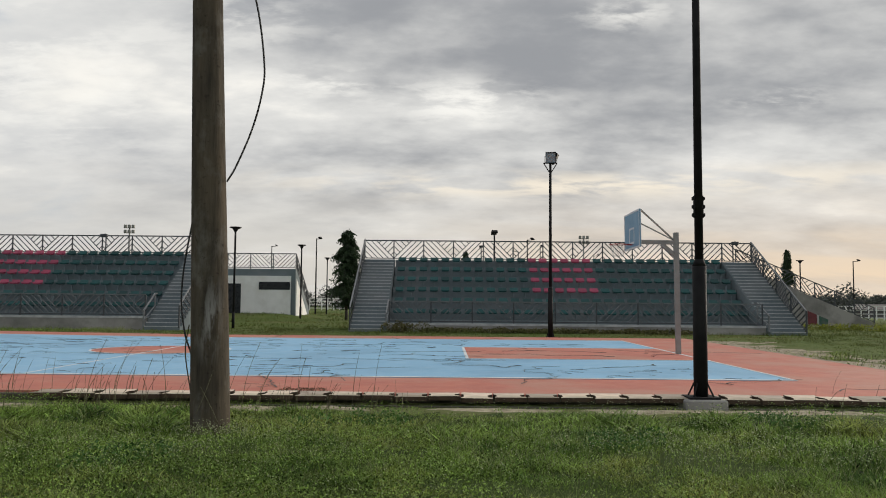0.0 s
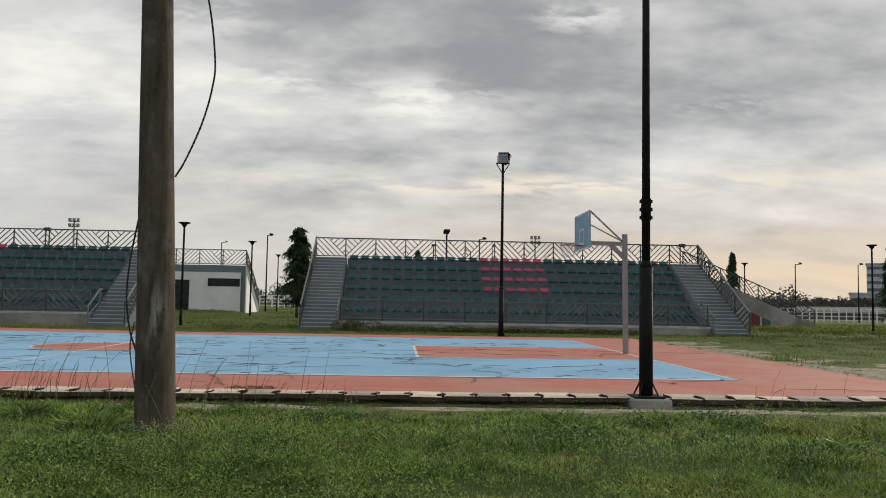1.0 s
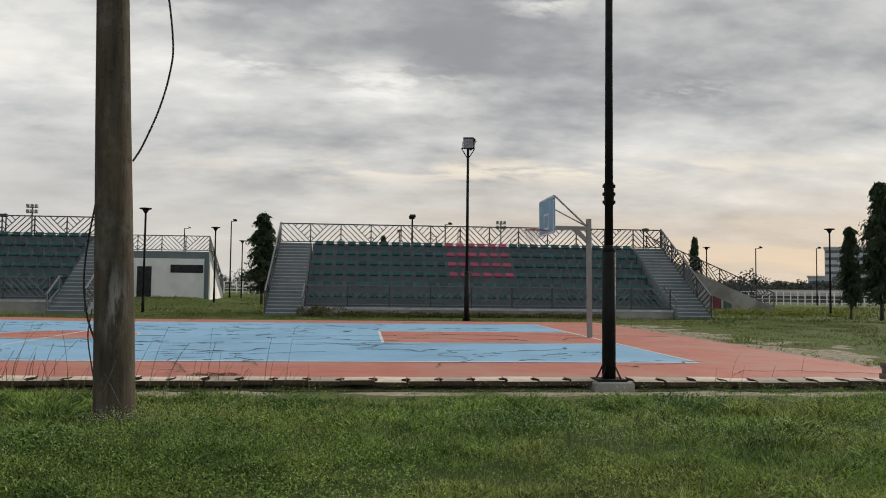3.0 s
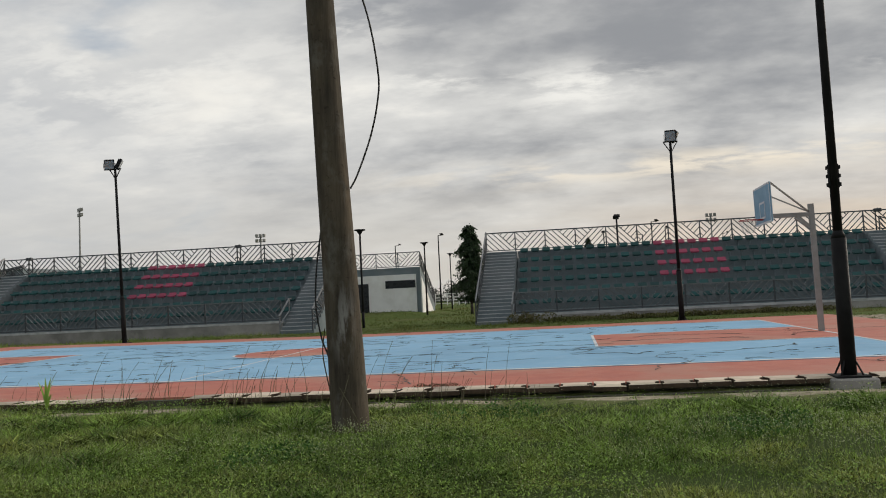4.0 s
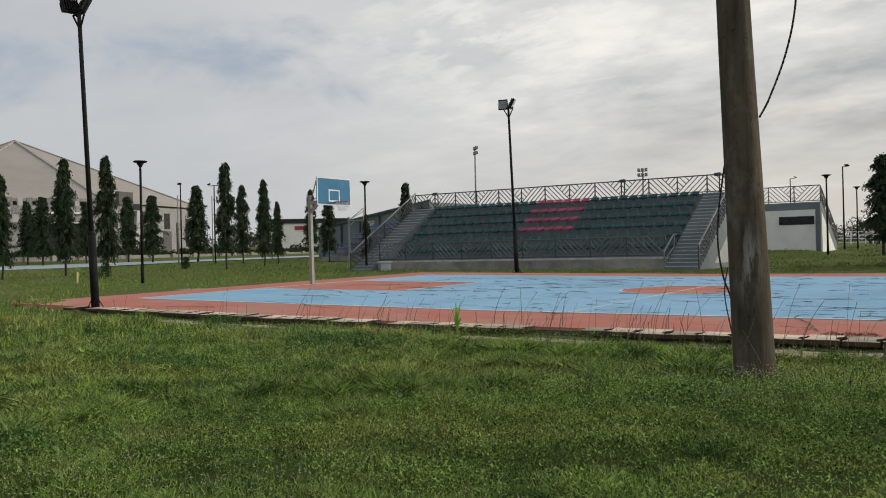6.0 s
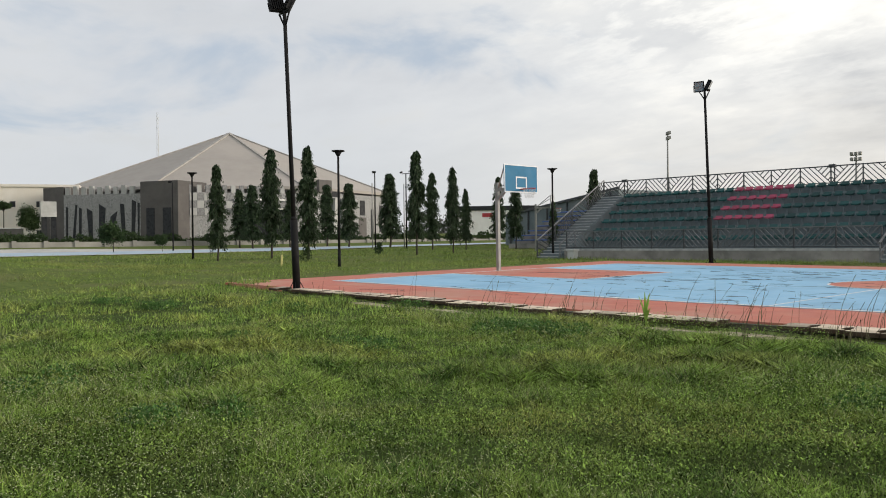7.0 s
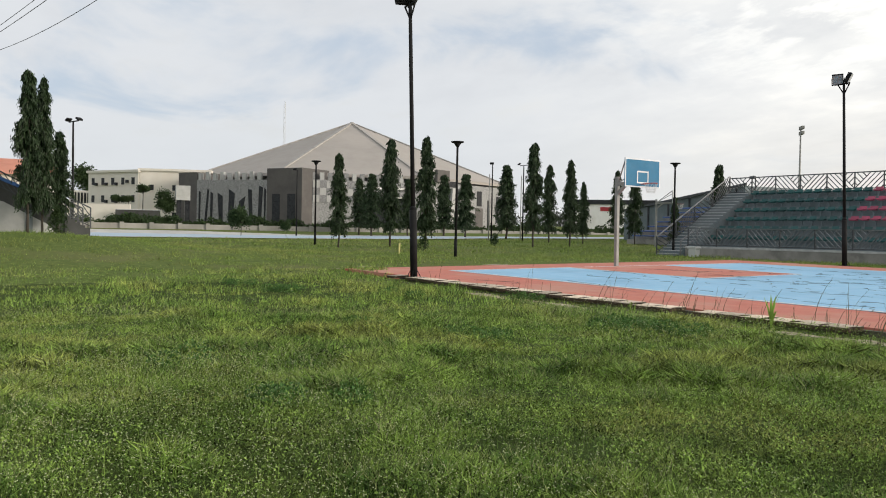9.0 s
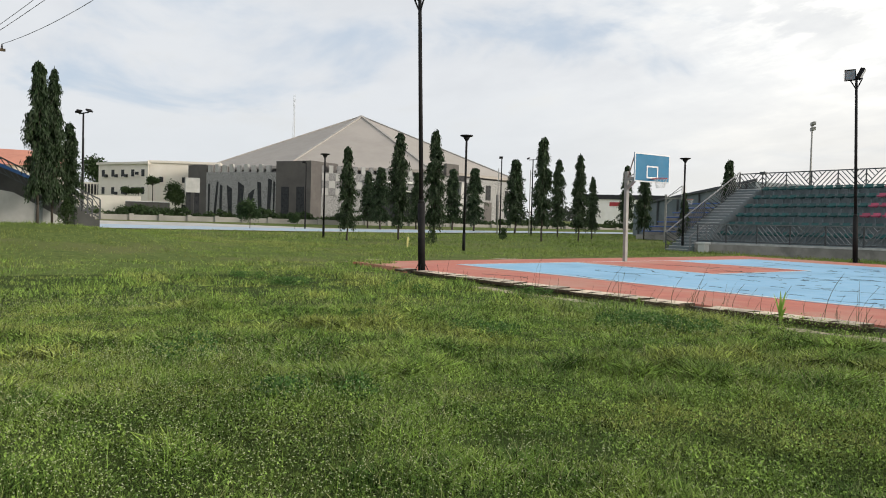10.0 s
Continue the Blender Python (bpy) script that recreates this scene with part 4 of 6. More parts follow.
# ---- trees ----
def ashoka_tree(seed, name_label):
    """A columnar tree 8 m high with drooping branches; scaled when it is set out."""
    rng = np.random.default_rng(seed)
    e = thing("ashoka_tree", (0, 0, 0), name_label, "tree", "columnar trees")
    t = B()
    pts = [(0, 0, -0.1)]
    for k in range(1, 9):
        pts.append((rng.normal(0, 0.03), rng.normal(0, 0.03), 7.6 * k / 8))
    for k, (p, q) in enumerate(zip(pts, pts[1:])):
        bar(t, p, q, 0.19 - 0.018 * k, n=8, w2=0.19 - 0.018 * (k + 1))
    H, LOW = 8.0, 1.45
    V, T = [], []

    def leaf(c, d, side, ln, wd):
        i = len(V)
        V.extend([c, c + d * ln * 0.5 + side * wd, c + d * ln, c + d * ln * 0.5 - side * wd])
        T.extend([(i, i + 1, i + 2), (i, i + 2, i + 3)])

    lop = rng.normal(0, 0.12, 6)
    for k in range(165):
        f = rng.random() ** 0.85
        z = LOW + 0.15 + (H - LOW - 0.15) * f
        a = rng.uniform(0, 2 * math.pi)
        prof = np.interp(f, [0, 0.05, 0.25, 0.55, 0.8, 0.93, 1.0], [0.58, 0.90, 0.97, 0.80, 0.46, 0.19, 0.03])
        R = prof * (0.94 + 0.12 * math.sin(a * 2 + lop[0] * 9) + 0.10 * math.sin(z * 3.1 + a + lop[1] * 20) + rng.normal(0, 0.15))
        R = max(0.06, R)
        out = np.array([math.cos(a), math.sin(a), 0.0])
        droop = rng.uniform(0.4, 0.8) * (0.35 + 0.65 * (1 - f))
        tip = out * R + np.array([0, 0, z - droop])
        root = np.array([0, 0, min(z + 0.25, 7.7)])
        if R > 0.35:
            bar(t, root, tip, 0.035, n=4, w2=0.01)
        for j in range(62):
            inner = j < 9
            s = rng.uniform(0.1, 0.5) if inner else rng.uniform(0.2, 1.05) ** 0.6
            c = root * (1 - s) + tip * s + rng.normal(0, 0.09, 3)
            d = out * rng.uniform(0.0, 0.45) + np.array([rng.normal(0, 0.22), rng.normal(0, 0.22), -rng.uniform(0.5, 1.0)])
            d /= np.linalg.norm(d)
            side = np.cross(d, rng.normal(0, 1, 3))
            side /= np.linalg.norm(side) + 1e-6
            if inner:
                leaf(c, d, side, rng.uniform(0.35, 0.55), rng.uniform(0.08, 0.13))
            else:
                leaf(c, d, side, rng.uniform(0.13, 0.25), rng.uniform(0.024, 0.042))
    part("trunk", t, "bark", e)
    cr = mesh_np("crown", np.array(V), np.array(T), "leaf")
    cr.parent = e
    return e


def build_trees():
    kinds = [ashoka_tree(s, "tall dark green columnar tree with drooping leaves on grass") for s in (11, 12, 13, 14)]
    spots = [(-34.3, 5.05, 6.85, 0.82), (-37.15, 4.3, 6.85, 0.86), (-36.1, 0.12, 5.6, 0.86), (-36.4, 15.4, 7.4, 0.82), (-37.7, 20.1, 6.55, 0.85), (-48.3, 27.6, 7.1, 0.85),
             (-62.5, 34.2, 8.1, 1.25), (-41.0, 30.7, 6.5, 0.85), (-44.1, 27.7, 5.4, 0.8), (-47.6, 35.5, 6.9, 0.85), (-69.2, 33.65, 7.4, 1.35), (-74.7, 34.5, 7.6, 1.25),
             (-75.0, 24.7, 7.3, 1.3), (-80.1, 25.9, 6.8, 1.3), (-77.1, 30.9, 7.0, 1.2), (-31.7, -16.97, 7.05, 0.72), (-32.25, -16.3, 6.9, 0.66), (-33.0, -15.52, 4.7, 0.92),
             (33.55, 16.8, 7.1, 1.18), (32.95, 18.45, 4.95, 1.15), (36.2, 46.8, 6.3, 0.85), (0.6, 37.0, 6.6, 1.5), (-29.9, 27.0, 6.2, 0.9), (-29.8, 22.2, 3.8, 0.8),
             (36.2, 12.5, 5.0, 0.9), (9.0, 33.0, 4.9, 0.9)]
    for i, (x, y, h, fat) in enumerate(spots):
        k = kinds[i % 4]
        m = pose(x, y, gz(x, y) - 0.03, 0, 0, 77 * i)
        if i < 4:
            o = k
            k.matrix_basis = m
        else:
            o = copy_thing(k, m)
        o.scale = (h / 8 * fat, h / 8 * fat, h / 8)


# ---- far buildings ----
def hall():
    cx, cy = -118.3, 45.4
    e = thing("sports_hall", (0, 0, 0), "large sports hall with brown pyramid roof and pale stone front", "building")
    zb = 1.6
    EZ = 9.3
    R = 26.6
    ux, uy = Vector((125.5, -68.5, 0)).normalized().to_2d()
    a0 = math.atan2(uy, ux)
    V = [(cx + R * math.cos(a0 + math.pi / 8 + k * math.pi / 4), cy + R * math.sin(a0 + math.pi / 8 + k * math.pi / 4)) for k in range(8)]
    r = B()
    lo = [r.verts.new((x, y, EZ)) for x, y in V]
    und = [r.verts.new((x, y, EZ - 0.4)) for x, y in V]
    ap = r.verts.new((cx, cy, 19.65))
    for i in range(8):
        j = (i + 1) % 8
        r.faces.new((lo[i], lo[j], ap))
        r.faces.new((und[i], und[j], lo[j], lo[i]))
    r.faces.new(list(reversed(und)))
    roof = part("roof", r, "roof", e, "brown ribbed metal pyramid roof")
    for x, y in V:
        g = B()
        bar(g, (x, y, EZ + 0.05), (cx, cy, 19.70), 0.5, 0.25)
        part("ridge_cap", g, "ridge", roof)
    w = B()
    q = 0.93
    lo = [w.verts.new((cx + (x - cx) * q, cy + (y - cy) * q, zb)) for x, y in V]
    hi = [w.verts.new((cx + (x - cx) * q, cy + (y - cy) * q, EZ - 0.2)) for x, y in V]
    for i in range(8):
        j = (i + 1) % 8
        w.faces.new((lo[i], lo[j], hi[j], hi[i]))
    part("wall", w, "stonec", e)
    # front wing: a straight screen wall with slanted slots, between brown pylons
    def along(p, q, s):
        return Vector(p).lerp(Vector(q), s)

    def slab(p, q, z0, z1, th, m, name, parent=e, label=""):
        p, q = Vector((*p, 0)), Vector((*q, 0))
        d = (q - p).normalized()
        nrm = Vector((d.y, -d.x, 0)) * th
        bm = B()
        vs = [bm.verts.new(c + Vector((0, 0, z))) for z in (z0, z1) for c in (p, q, q + nrm, p + nrm)]
        for f in ((0, 1, 2, 3), (7, 6, 5, 4), (0, 4, 5, 1), (1, 5, 6, 2), (2, 6, 7, 3), (3, 7, 4, 0)):
            bm.faces.new([vs[i] for i in f])
        bmesh.ops.recalc_face_normals(bm, faces=bm.faces[:])
        return part(name, bm, m, parent, label)

    A, Bp, C, D = (-110.8, 16.4), (-101.4, 23.1), (-95.9, 25.8), (-92.0, 44.0)
    A0 = (-114.7, 15.0)
    slab(A0, A, zb, 9.3, -5, "taupe", "pylon", label="brown-grey corner pylon")
    q0, q1 = along((*A0, 0), (*A, 0), 0.35), along((*A0, 0), (*A, 0), 0.62)
    slab((q0.x, q0.y), (q1.x, q1.y), zb, 6.4, 0.05, "dark", "slot_window", label="tall dark window")
    sc = slab(A, Bp, zb, 8.2, -3, "stonec", "screen_wall", label="pale stone screen wall")
    rng = random.Random(4)
    d0 = Vector((Bp[0] - A[0], Bp[1] - A[1], 0))
    dd = d0.normalized()
    nrm = Vector((dd.y, -dd.x, 0)) * 0.06
    for k, (s0, lean, w0, w1, zt, cut) in enumerate(((0.03, 0.03, 0.25, 0.30, 6.6, 0.1), (0.11, 0.55, 0.40, 0.28, 6.9, 0.1), (0.20, 0.05, 0.35, 0.40, 6.5, 0.2), (0.335, -0.35, 0.55, 0.85, 6.4, 0.5), (0.46, 0.10, 0.75, 0.95, 6.9, 0.6),
                                                  (0.60, 0.20, 0.70, 1.0, 5.9, -0.7), (0.765, -0.30, 0.55, 0.60, 6.9, 0.1), (0.88, 0.15, 0.45, 0.62, 7.4, 0.3), (0.965, 0.0, 0.18, 0.3, 7.0, 0.1))):
        p0 = Vector((A[0], A[1], 0)) + d0 * s0
        sh = dd * lean
        bm = B()
        lo_z = zb if k != 5 else 3.6
        vs = [bm.verts.new(c) for c in (p0 + nrm + Vector((0, 0, lo_z)), p0 + dd * w0 + nrm + Vector((0, 0, lo_z)), p0 + sh + dd * w1 + nrm + Vector((0, 0, zt - max(cut, 0))), p0 + sh + nrm + Vector((0, 0, zt + min(cut, 0))))]
        bm.faces.new(vs)
        r2 = bmesh.ops.extrude_face_region(bm, geom=bm.faces[:])
        bmesh.ops.translate(bm, verts=[v for v in r2["geom"] if isinstance(v, bmesh.types.BMVert)], vec=nrm * -2)
        bmesh.ops.recalc_face_normals(bm, faces=bm.faces[:])
        part("slot_window", bm, "dark", sc, "slanted dark window slot")
    for k in range(9):
        s = 0.02 + k * 0.105
        p0, p1 = along((*A, 0), (*Bp, 0), s), along((*A, 0), (*Bp, 0), s + 0.05)
        slab((p0.x, p0.y), (p1.x, p1.y), 8.2, 9.2 + 0.15 * (k % 2), -0.5, "palestone", "merlon", sc)
    py = slab(Bp, C, zb, 9.75, -6, "taupe", "pylon", label="brown-grey entrance pylon")
    for s in (0.16, 0.6):
        p0, p1 = along((*Bp, 0), (*C, 0), s), along((*Bp, 0), (*C, 0), s + 0.22)
        slab((p0.x, p0.y), (p1.x, p1.y), zb, 6.2, 0.05, "dark", "slot_window", py, "tall dark window")
    C2 = (-97.0, 27.6)
    cw = slab(C2, D, zb, 8.3, -4, "stonec", "entrance_wall", label="patterned pale stone entrance wall")
    for k in range(15):
        s = 0.01 + k * 0.066
        p0, p1 = along((*C2, 0), (*D, 0), s), along((*C2, 0), (*D, 0), s + 0.034)
        slab((p0.x, p0.y), (p1.x, p1.y), 8.3, 9.3, -0.5, "palestone" if k % 2 else "speckle", "merlon", cw)
    for k in range(6):
        for j in range(3):
            s = 0.02 + k * 0.055
            p0, p1 = along((*C2, 0), (*D, 0), s), along((*C2, 0), (*D, 0), s + 0.053)
            odd = (k + j) % 2
            slab((p0.x, p0.y), (p1.x, p1.y), 5.2 + j * 1.0, 6.18 + j * 1.0, 0.08, "speckle" if odd else "palestone", "facing_panel", cw, "dark speckled panel" if odd else "plain pale panel")
    p0, p1 = along((*C2, 0), (*D, 0), 0.36), along((*C2, 0), (*D, 0), 0.80)
    slab((p0.x, p0.y), (p1.x, p1.y), zb, 6.0, 0.06, "dark", "entrance", cw, "wide dark entrance")
    slab((p0.x, p0.y), (p1.x, p1.y), 6.0, 6.15, 1.5, "white", "canopy", cw, "thin white canopy slab")
    slab((p0.x, p0.y), (p1.x, p1.y), 6.2, 7.2, 0.10, "speckle", "facing_panel", cw, "dark speckled panel")
    slab((p0.x, p0.y), (p1.x, p1.y), 7.25, 7.5, 0.5, "white", "ledge", cw, "thin white ledge")
    E0, E1 = (-92.5, 47.0), (-97.0, 61.0)
    rw = slab(D, E1, zb + 0.4, 8.6, -4, "stonec", "screen_wall", label="pale stone screen wall")
    def face(s0, s1, z0, z1, th, m, name, label=""):
        p0, p1 = along((*D, 0), (*E1, 0), s0), along((*D, 0), (*E1, 0), s1)
        return slab((p0.x, p0.y), (p1.x, p1.y), z0, z1, th, m, name, rw, label)
    face(0.06, 0.22, 8.6, 10.4, 0.5, "taupe", "parapet_block", "brown-grey parapet block")
    face(0.22, 0.36, 8.05, 8.9, 0.06, "dark", "recess", "dark recess under the eaves")
    face(0.22, 0.40, zb, 7.9, 0.05, "dark", "glazing", "tall dark glazing")
    for s0, lean in ((0.235, 0.03), (0.325, 0.045)):
        bm = B()
        a, b2 = along((*D, 0), (*E1, 0), s0), along((*D, 0), (*E1, 0), s0 + lean)
        dn = Vector((E1[0] - D[0], E1[1] - D[1], 0)).normalized()
        out = Vector((dn.y, -dn.x, 0))
        vs = []
        for d in (0.06, 0.5):
            for c, w, z in ((a, 0.55, zb), (b2, 1.1, 7.9)):
                vs += [bm.verts.new(c + out * d + Vector((0, 0, z))), bm.verts.new(c + dn * w + out * d + Vector((0, 0, z)))]
        for f in ((0, 1, 3, 2), (4, 6, 7, 5), (0, 4, 5, 1), (2, 3, 7, 6), (0, 2, 6, 4), (1, 5, 7, 3)):
            bm.faces.new([vs[q] for q in f])
        bmesh.ops.recalc_face_normals(bm, faces=bm.faces[:])
        part("fin", bm, "palestone", rw, "slanted pale fin")
    face(0.64, 0.71, 5.5, 7.8, 0.06, "dark", "slot_window", "dark window slot")
    face(0.62, 0.73, zb, 5.2, 0.06, "taupe", "door_panel", "brown-grey door panel")
    face(0.80, 0.835, zb, 6.5, 0.06, "dark", "slot_window", "dark window slot")
    face(0.93, 0.97, 3.0, 7.2, 0.06, "dark", "slot_window", "dark window slot")
    return e


def block_building(name, p, q, depth, zb, h, floors, cols, wallm, label, cat="building", winw=0.5, winh=0.45, roofm=None, glass="dark"):
    """A plain block whose front runs from p to q."""
    e = thing(name, (p[0], p[1], 0), label, cat)
    d = Vector((q[0] - p[0], q[1] - p[1], 0))
    Lx = d.length
    e.matrix_basis = pose(p[0], p[1], 0, 0, 0, math.degrees(math.atan2(d.y, d.x)))
    part("wall", box(B(), 0, Lx, 0, depth, zb, zb + h), wallm, e)
    part("parapet", box(B(), -0.25, Lx + 0.25, -0.25, depth + 0.25, zb + h, zb + h + 0.35), roofm or wallm, e)
    fh = h / floors
    cw = Lx / cols
    for j in range(floors):
        for i in range(cols):
            w = part("window", box(B(), i * cw + cw * (0.5 - winw / 2), i * cw + cw * (0.5 + winw / 2), -0.03, 0.1, zb + j * fh + fh * 0.3, zb + j * fh + fh * (0.3 + winh)), glass, e, "dark window")
            if floors * cols < 60:
                part("sill", box(B(), i * cw + cw * (0.45 - winw / 2), i * cw + cw * (0.55 + winw / 2), -0.12, -0.031, zb + j * fh + fh * 0.27, zb + j * fh + fh * 0.3), wallm, w)
    return e


def foliage_mass(name, spots, label, material, seed, per=260, leafs=0.5, cat="trees"):
    """Loose clumps of small leaves round each spot (x, y, z, rx, rz)."""
    rng = np.random.default_rng(seed)
    V, T = [], []
    o = 0
    for x, y, z, rx, rz in spots:
        n = per
        u = rng.normal(0, 1, (n, 3))
        u /= np.linalg.norm(u, axis=1)[:, None]
        r = rng.uniform(0.35, 1.0, n)[:, None] ** 0.5
        lump = 1 + 0.25 * np.sin(u[:, :1] * 5 + x) * np.cos(u[:, 1:2] * 4 + y)
        c = np.array([x, y, z]) + u * r * lump * np.array([rx, rx, rz])
        a, b = rng.normal(0, 1, (n, 3)), rng.normal(0, 1, (n, 3))
        a *= leafs / np.linalg.norm(a, axis=1)[:, None]
        b *= leafs / np.linalg.norm(b, axis=1)[:, None]
        V.append(np.stack([c - a * 0.5, c + b * 0.5, c + a * 0.5], 1).reshape(-1, 3))
        T.append(np.arange(n * 3).reshape(-1, 3) + o)
        o += n * 3
    ob = mesh_np(name, np.concatenate(V), np.concatenate(T), material)
    return tagged(ob, label, cat, kind="stuff")


def build_far():
    hall()
    flats = block_building("apartment_block", (-130.2, 5.8), (-120.4, 10.75), 14, 1.5, 8.0, 3, 5, "cream", "cream three-storey building with small dark windows", winw=0.30, winh=0.40)
    block_building("office_annex", (-120.4, 10.95), (-116.0, 20.0), 10, 1.5, 8.2, 2, 3, "cream", "plain cream annex wall", winw=0.2, winh=0.2)
    for u, z in ((1.95, 7.75), (4.2, 7.75), (6.4, 7.75), (8.75, 8.1), (9.3, 5.4), (4.2, 5.1), (6.4, 5.1)):
        part("air_conditioner", box(B(), u - 0.2, u + 0.2, -0.35, 0.0, z - 0.22, z + 0.22, 0.02), "dark", flats, "small dark air conditioner")
    # boundary wall and hedge in front of the hall
    wl = B()
    box(wl, 0, 0.3, 0, 90, 0.7, 1.72)
    for k in range(29):
        box(wl, 0.3, 0.52, 1.0 + 3.1 * k, 1.45 + 3.1 * k, 0.7, 1.85)
    w = part("boundary_wall", wl, "wallgrey")
    w.matrix_basis = pose(-88.9, -10, 0, 0, 0, -6)
    tagged(w, "low grey boundary wall", "wall", kind="structure")
    foliage_mass("hedge", [(-90.5 + 0.105 * (y + 10), y, 1.75 + 0.3 * math.sin(y * 1.3) + 0.2 * math.sin(y * 0.47), 1.1, 0.7) for y in np.arange(-8, 76, 1.6)], "dark clipped hedge along the wall", "bush", 21, 420, 0.40, "hedge")
    # second court, pale from afar
    c2 = thing("far_court", (0, 0, 0), "distant pale blue sports court with light paving", "court", kind="structure")
    near = [(-63, -9), (-59, 6), (-60, 20), (-63, 33), (-60, 50)]
    far = [(-83, -5), (-81.5, 6), (-78.5, 19), (-73.5, 37), (-66, 58)]
    for (n0, f0), (n1, f1) in zip(list(zip(near, far)), list(zip(near, far))[1:]):
        cuts = (0.0, 0.10, 0.30, 0.55, 0.80, 1.0)
        for k in range(5):
            q = []
            for p, f, c in ((n0, f0, cuts[k]), (n1, f1, cuts[k]), (n1, f1, cuts[k + 1]), (n0, f0, cuts[k + 1])):
                x, y = p[0] + (f[0] - p[0]) * c, p[1] + (f[1] - p[1]) * c
                q.append((x, y, gz(x, y) + 0.07))
            bm = B()
            bm.faces.new([bm.verts.new(v) for v in q])
            bmesh.ops.recalc_face_normals(bm, faces=bm.faces[:])
            pale = k in (0, 4)
            part("paving" if pale else "court_field", bm, "paleroad" if pale else "paleblue", c2)
    # distant woods
    rng = random.Random(6)
    sp = []
    for k in range(200):
        if k < 130:
            a, d = radians(-46 + 32 * (k + rng.random()) / 130), rng.uniform(195, 235)
        else:
            a, d = (radians(-14 + 32 * rng.random()) if k < 165 else radians(18 + 72 * rng.random())), rng.uniform(200, 280)
        x, y = 7 - math.sin(a) * d, -22 + math.cos(a) * d
        sp.append((x, y, gz(x, y) + 1.4, rng.uniform(4, 6.5), rng.uniform(2.6, 3.5) + (2.0 if rng.random() < 0.08 else 0)))
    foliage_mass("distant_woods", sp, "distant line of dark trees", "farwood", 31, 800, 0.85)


build_drain()
build_flood_poles()
build_path_lamps()
build_masts()
build_wood_pole()
build_hoops()
stand(3.2, 24.4, 0.585, "grey concrete grandstand with green and red plastic seats", (12.2, 15.8), "court grandstands", 1, 1.06, (23.4,))
stand(-25.93, -4.6, 0.79, "grey concrete grandstand on a raised plinth with green and red seats", (-16.65, -13.05), "court grandstands", 2, 0.99, (-24.1, -11.0, -5.6))
back_stand(-20.0, -3.3, 38.2, "grandstand seen from behind with a white room below")
build_trees()
build_far()


# ---- grass ----
def vnoise(x, y, scale, seed):
    """Smooth value noise from 0 to 1."""
    rng = np.random.default_rng(seed)
    tab = rng.random((256, 256))
    u, v = np.asarray(x) * scale + 90.0, np.asarray(y) * scale + 90.0
    i, j = np.floor(u).astype(int), np.floor(v).astype(int)
    f, g = u - i, v - j
    f, g = f * f * (3 - 2 * f), g * g * (3 - 2 * g)
    t = lambda a, b: tab[a % 256, b % 256]
    return (t(i, j) * (1 - f) + t(i + 1, j) * f) * (1 - g) + (t(i, j + 1) * (1 - f) + t(i + 1, j + 1) * f) * g


EX, EY = 7.5, -22.6          # middle of the meadow that is planted densely


def open_ground(x, y):
    court = (x > -16.6) & (x < 17.4) & (y > np.where(x < 3, -10.72, -10.85)) & (y < 10.05)
    edge = vnoise(x, y, 0.8, 91) * 1.6 - 0.8
    court = court & ~((x < -12.6 + edge) & (y < -10.0)) & ~((x + 0.8 * (y + 10) < -14.6 + edge) & (y < -8.4) & (vnoise(x, y, 2.0, 92) > 0.35))
    st = ((x > -26) & (x < -4) | (x > 2.8) & (x < 24.6)) & (y > 16.1) & (y < 23)
    far = (x < np.interp(y, [-9, 6, 20, 33, 50], [-62.8, -58.8, -59.8, -62.8, -59.8])) & (y > -12) & (y < 60)
    return ~(court | st | far)


def bare(x, y):
    """Share of thin, sandy ground: beside the drain and past the east end of the court."""
    a = np.exp(-((y + 11.25) / 0.46) ** 4) * (x < 19) * np.clip(vnoise(x, y, 0.9, 3) * 1.3 + np.where(x > 4, 0.45, 0.15), 0, 1) * (x > -12) * np.where(x < 3, 0.5, 1.0)
    b = np.exp(-((x - 18.3 - 0.5 * vnoise(x, y, 0.4, 8)) / 1.2) ** 2) * (y < 9) * (y > -11) * np.clip(vnoise(x, y, 0.9, 4) * 2.2 - 0.35, 0, 1)
    c = np.exp(-((x + 17.3) / 0.6) ** 2) * (y < 9) * (y > -11) * np.clip(vnoise(x, y, 0.8, 5) * 1.5 - 0.3, 0, 1)
    return np.clip(a + b + c, 0, 1)


def spread(rng, n, r0, r1):
    a = np.radians(rng.uniform(-37, 90, n))
    r = np.sqrt(rng.uniform(r0 ** 2, r1 ** 2, n))
    return EX - np.sin(a) * r, EY + np.cos(a) * r


def weedy(x, y):
    return vnoise(x, y, 0.55, 31) * 0.55 + vnoise(x, y, 1.7, 32) * 0.45


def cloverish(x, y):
    """Share of low dark clover in the meadow: two broad patches set to darken the near grass, and scattered ones."""
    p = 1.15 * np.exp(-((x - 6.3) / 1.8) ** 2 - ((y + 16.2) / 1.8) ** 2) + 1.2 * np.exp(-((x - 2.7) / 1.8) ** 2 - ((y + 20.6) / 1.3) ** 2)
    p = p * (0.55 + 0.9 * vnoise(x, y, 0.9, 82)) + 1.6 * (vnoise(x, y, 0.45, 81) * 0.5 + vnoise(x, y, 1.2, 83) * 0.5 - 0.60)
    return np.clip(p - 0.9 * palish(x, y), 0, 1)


def palish(x, y):
    """Share of paler, drier grass between the timber pole and the drain."""
    return np.exp(-((x - 1.6) / 3.2) ** 4 - ((y + 14.2) / 2.9) ** 4)


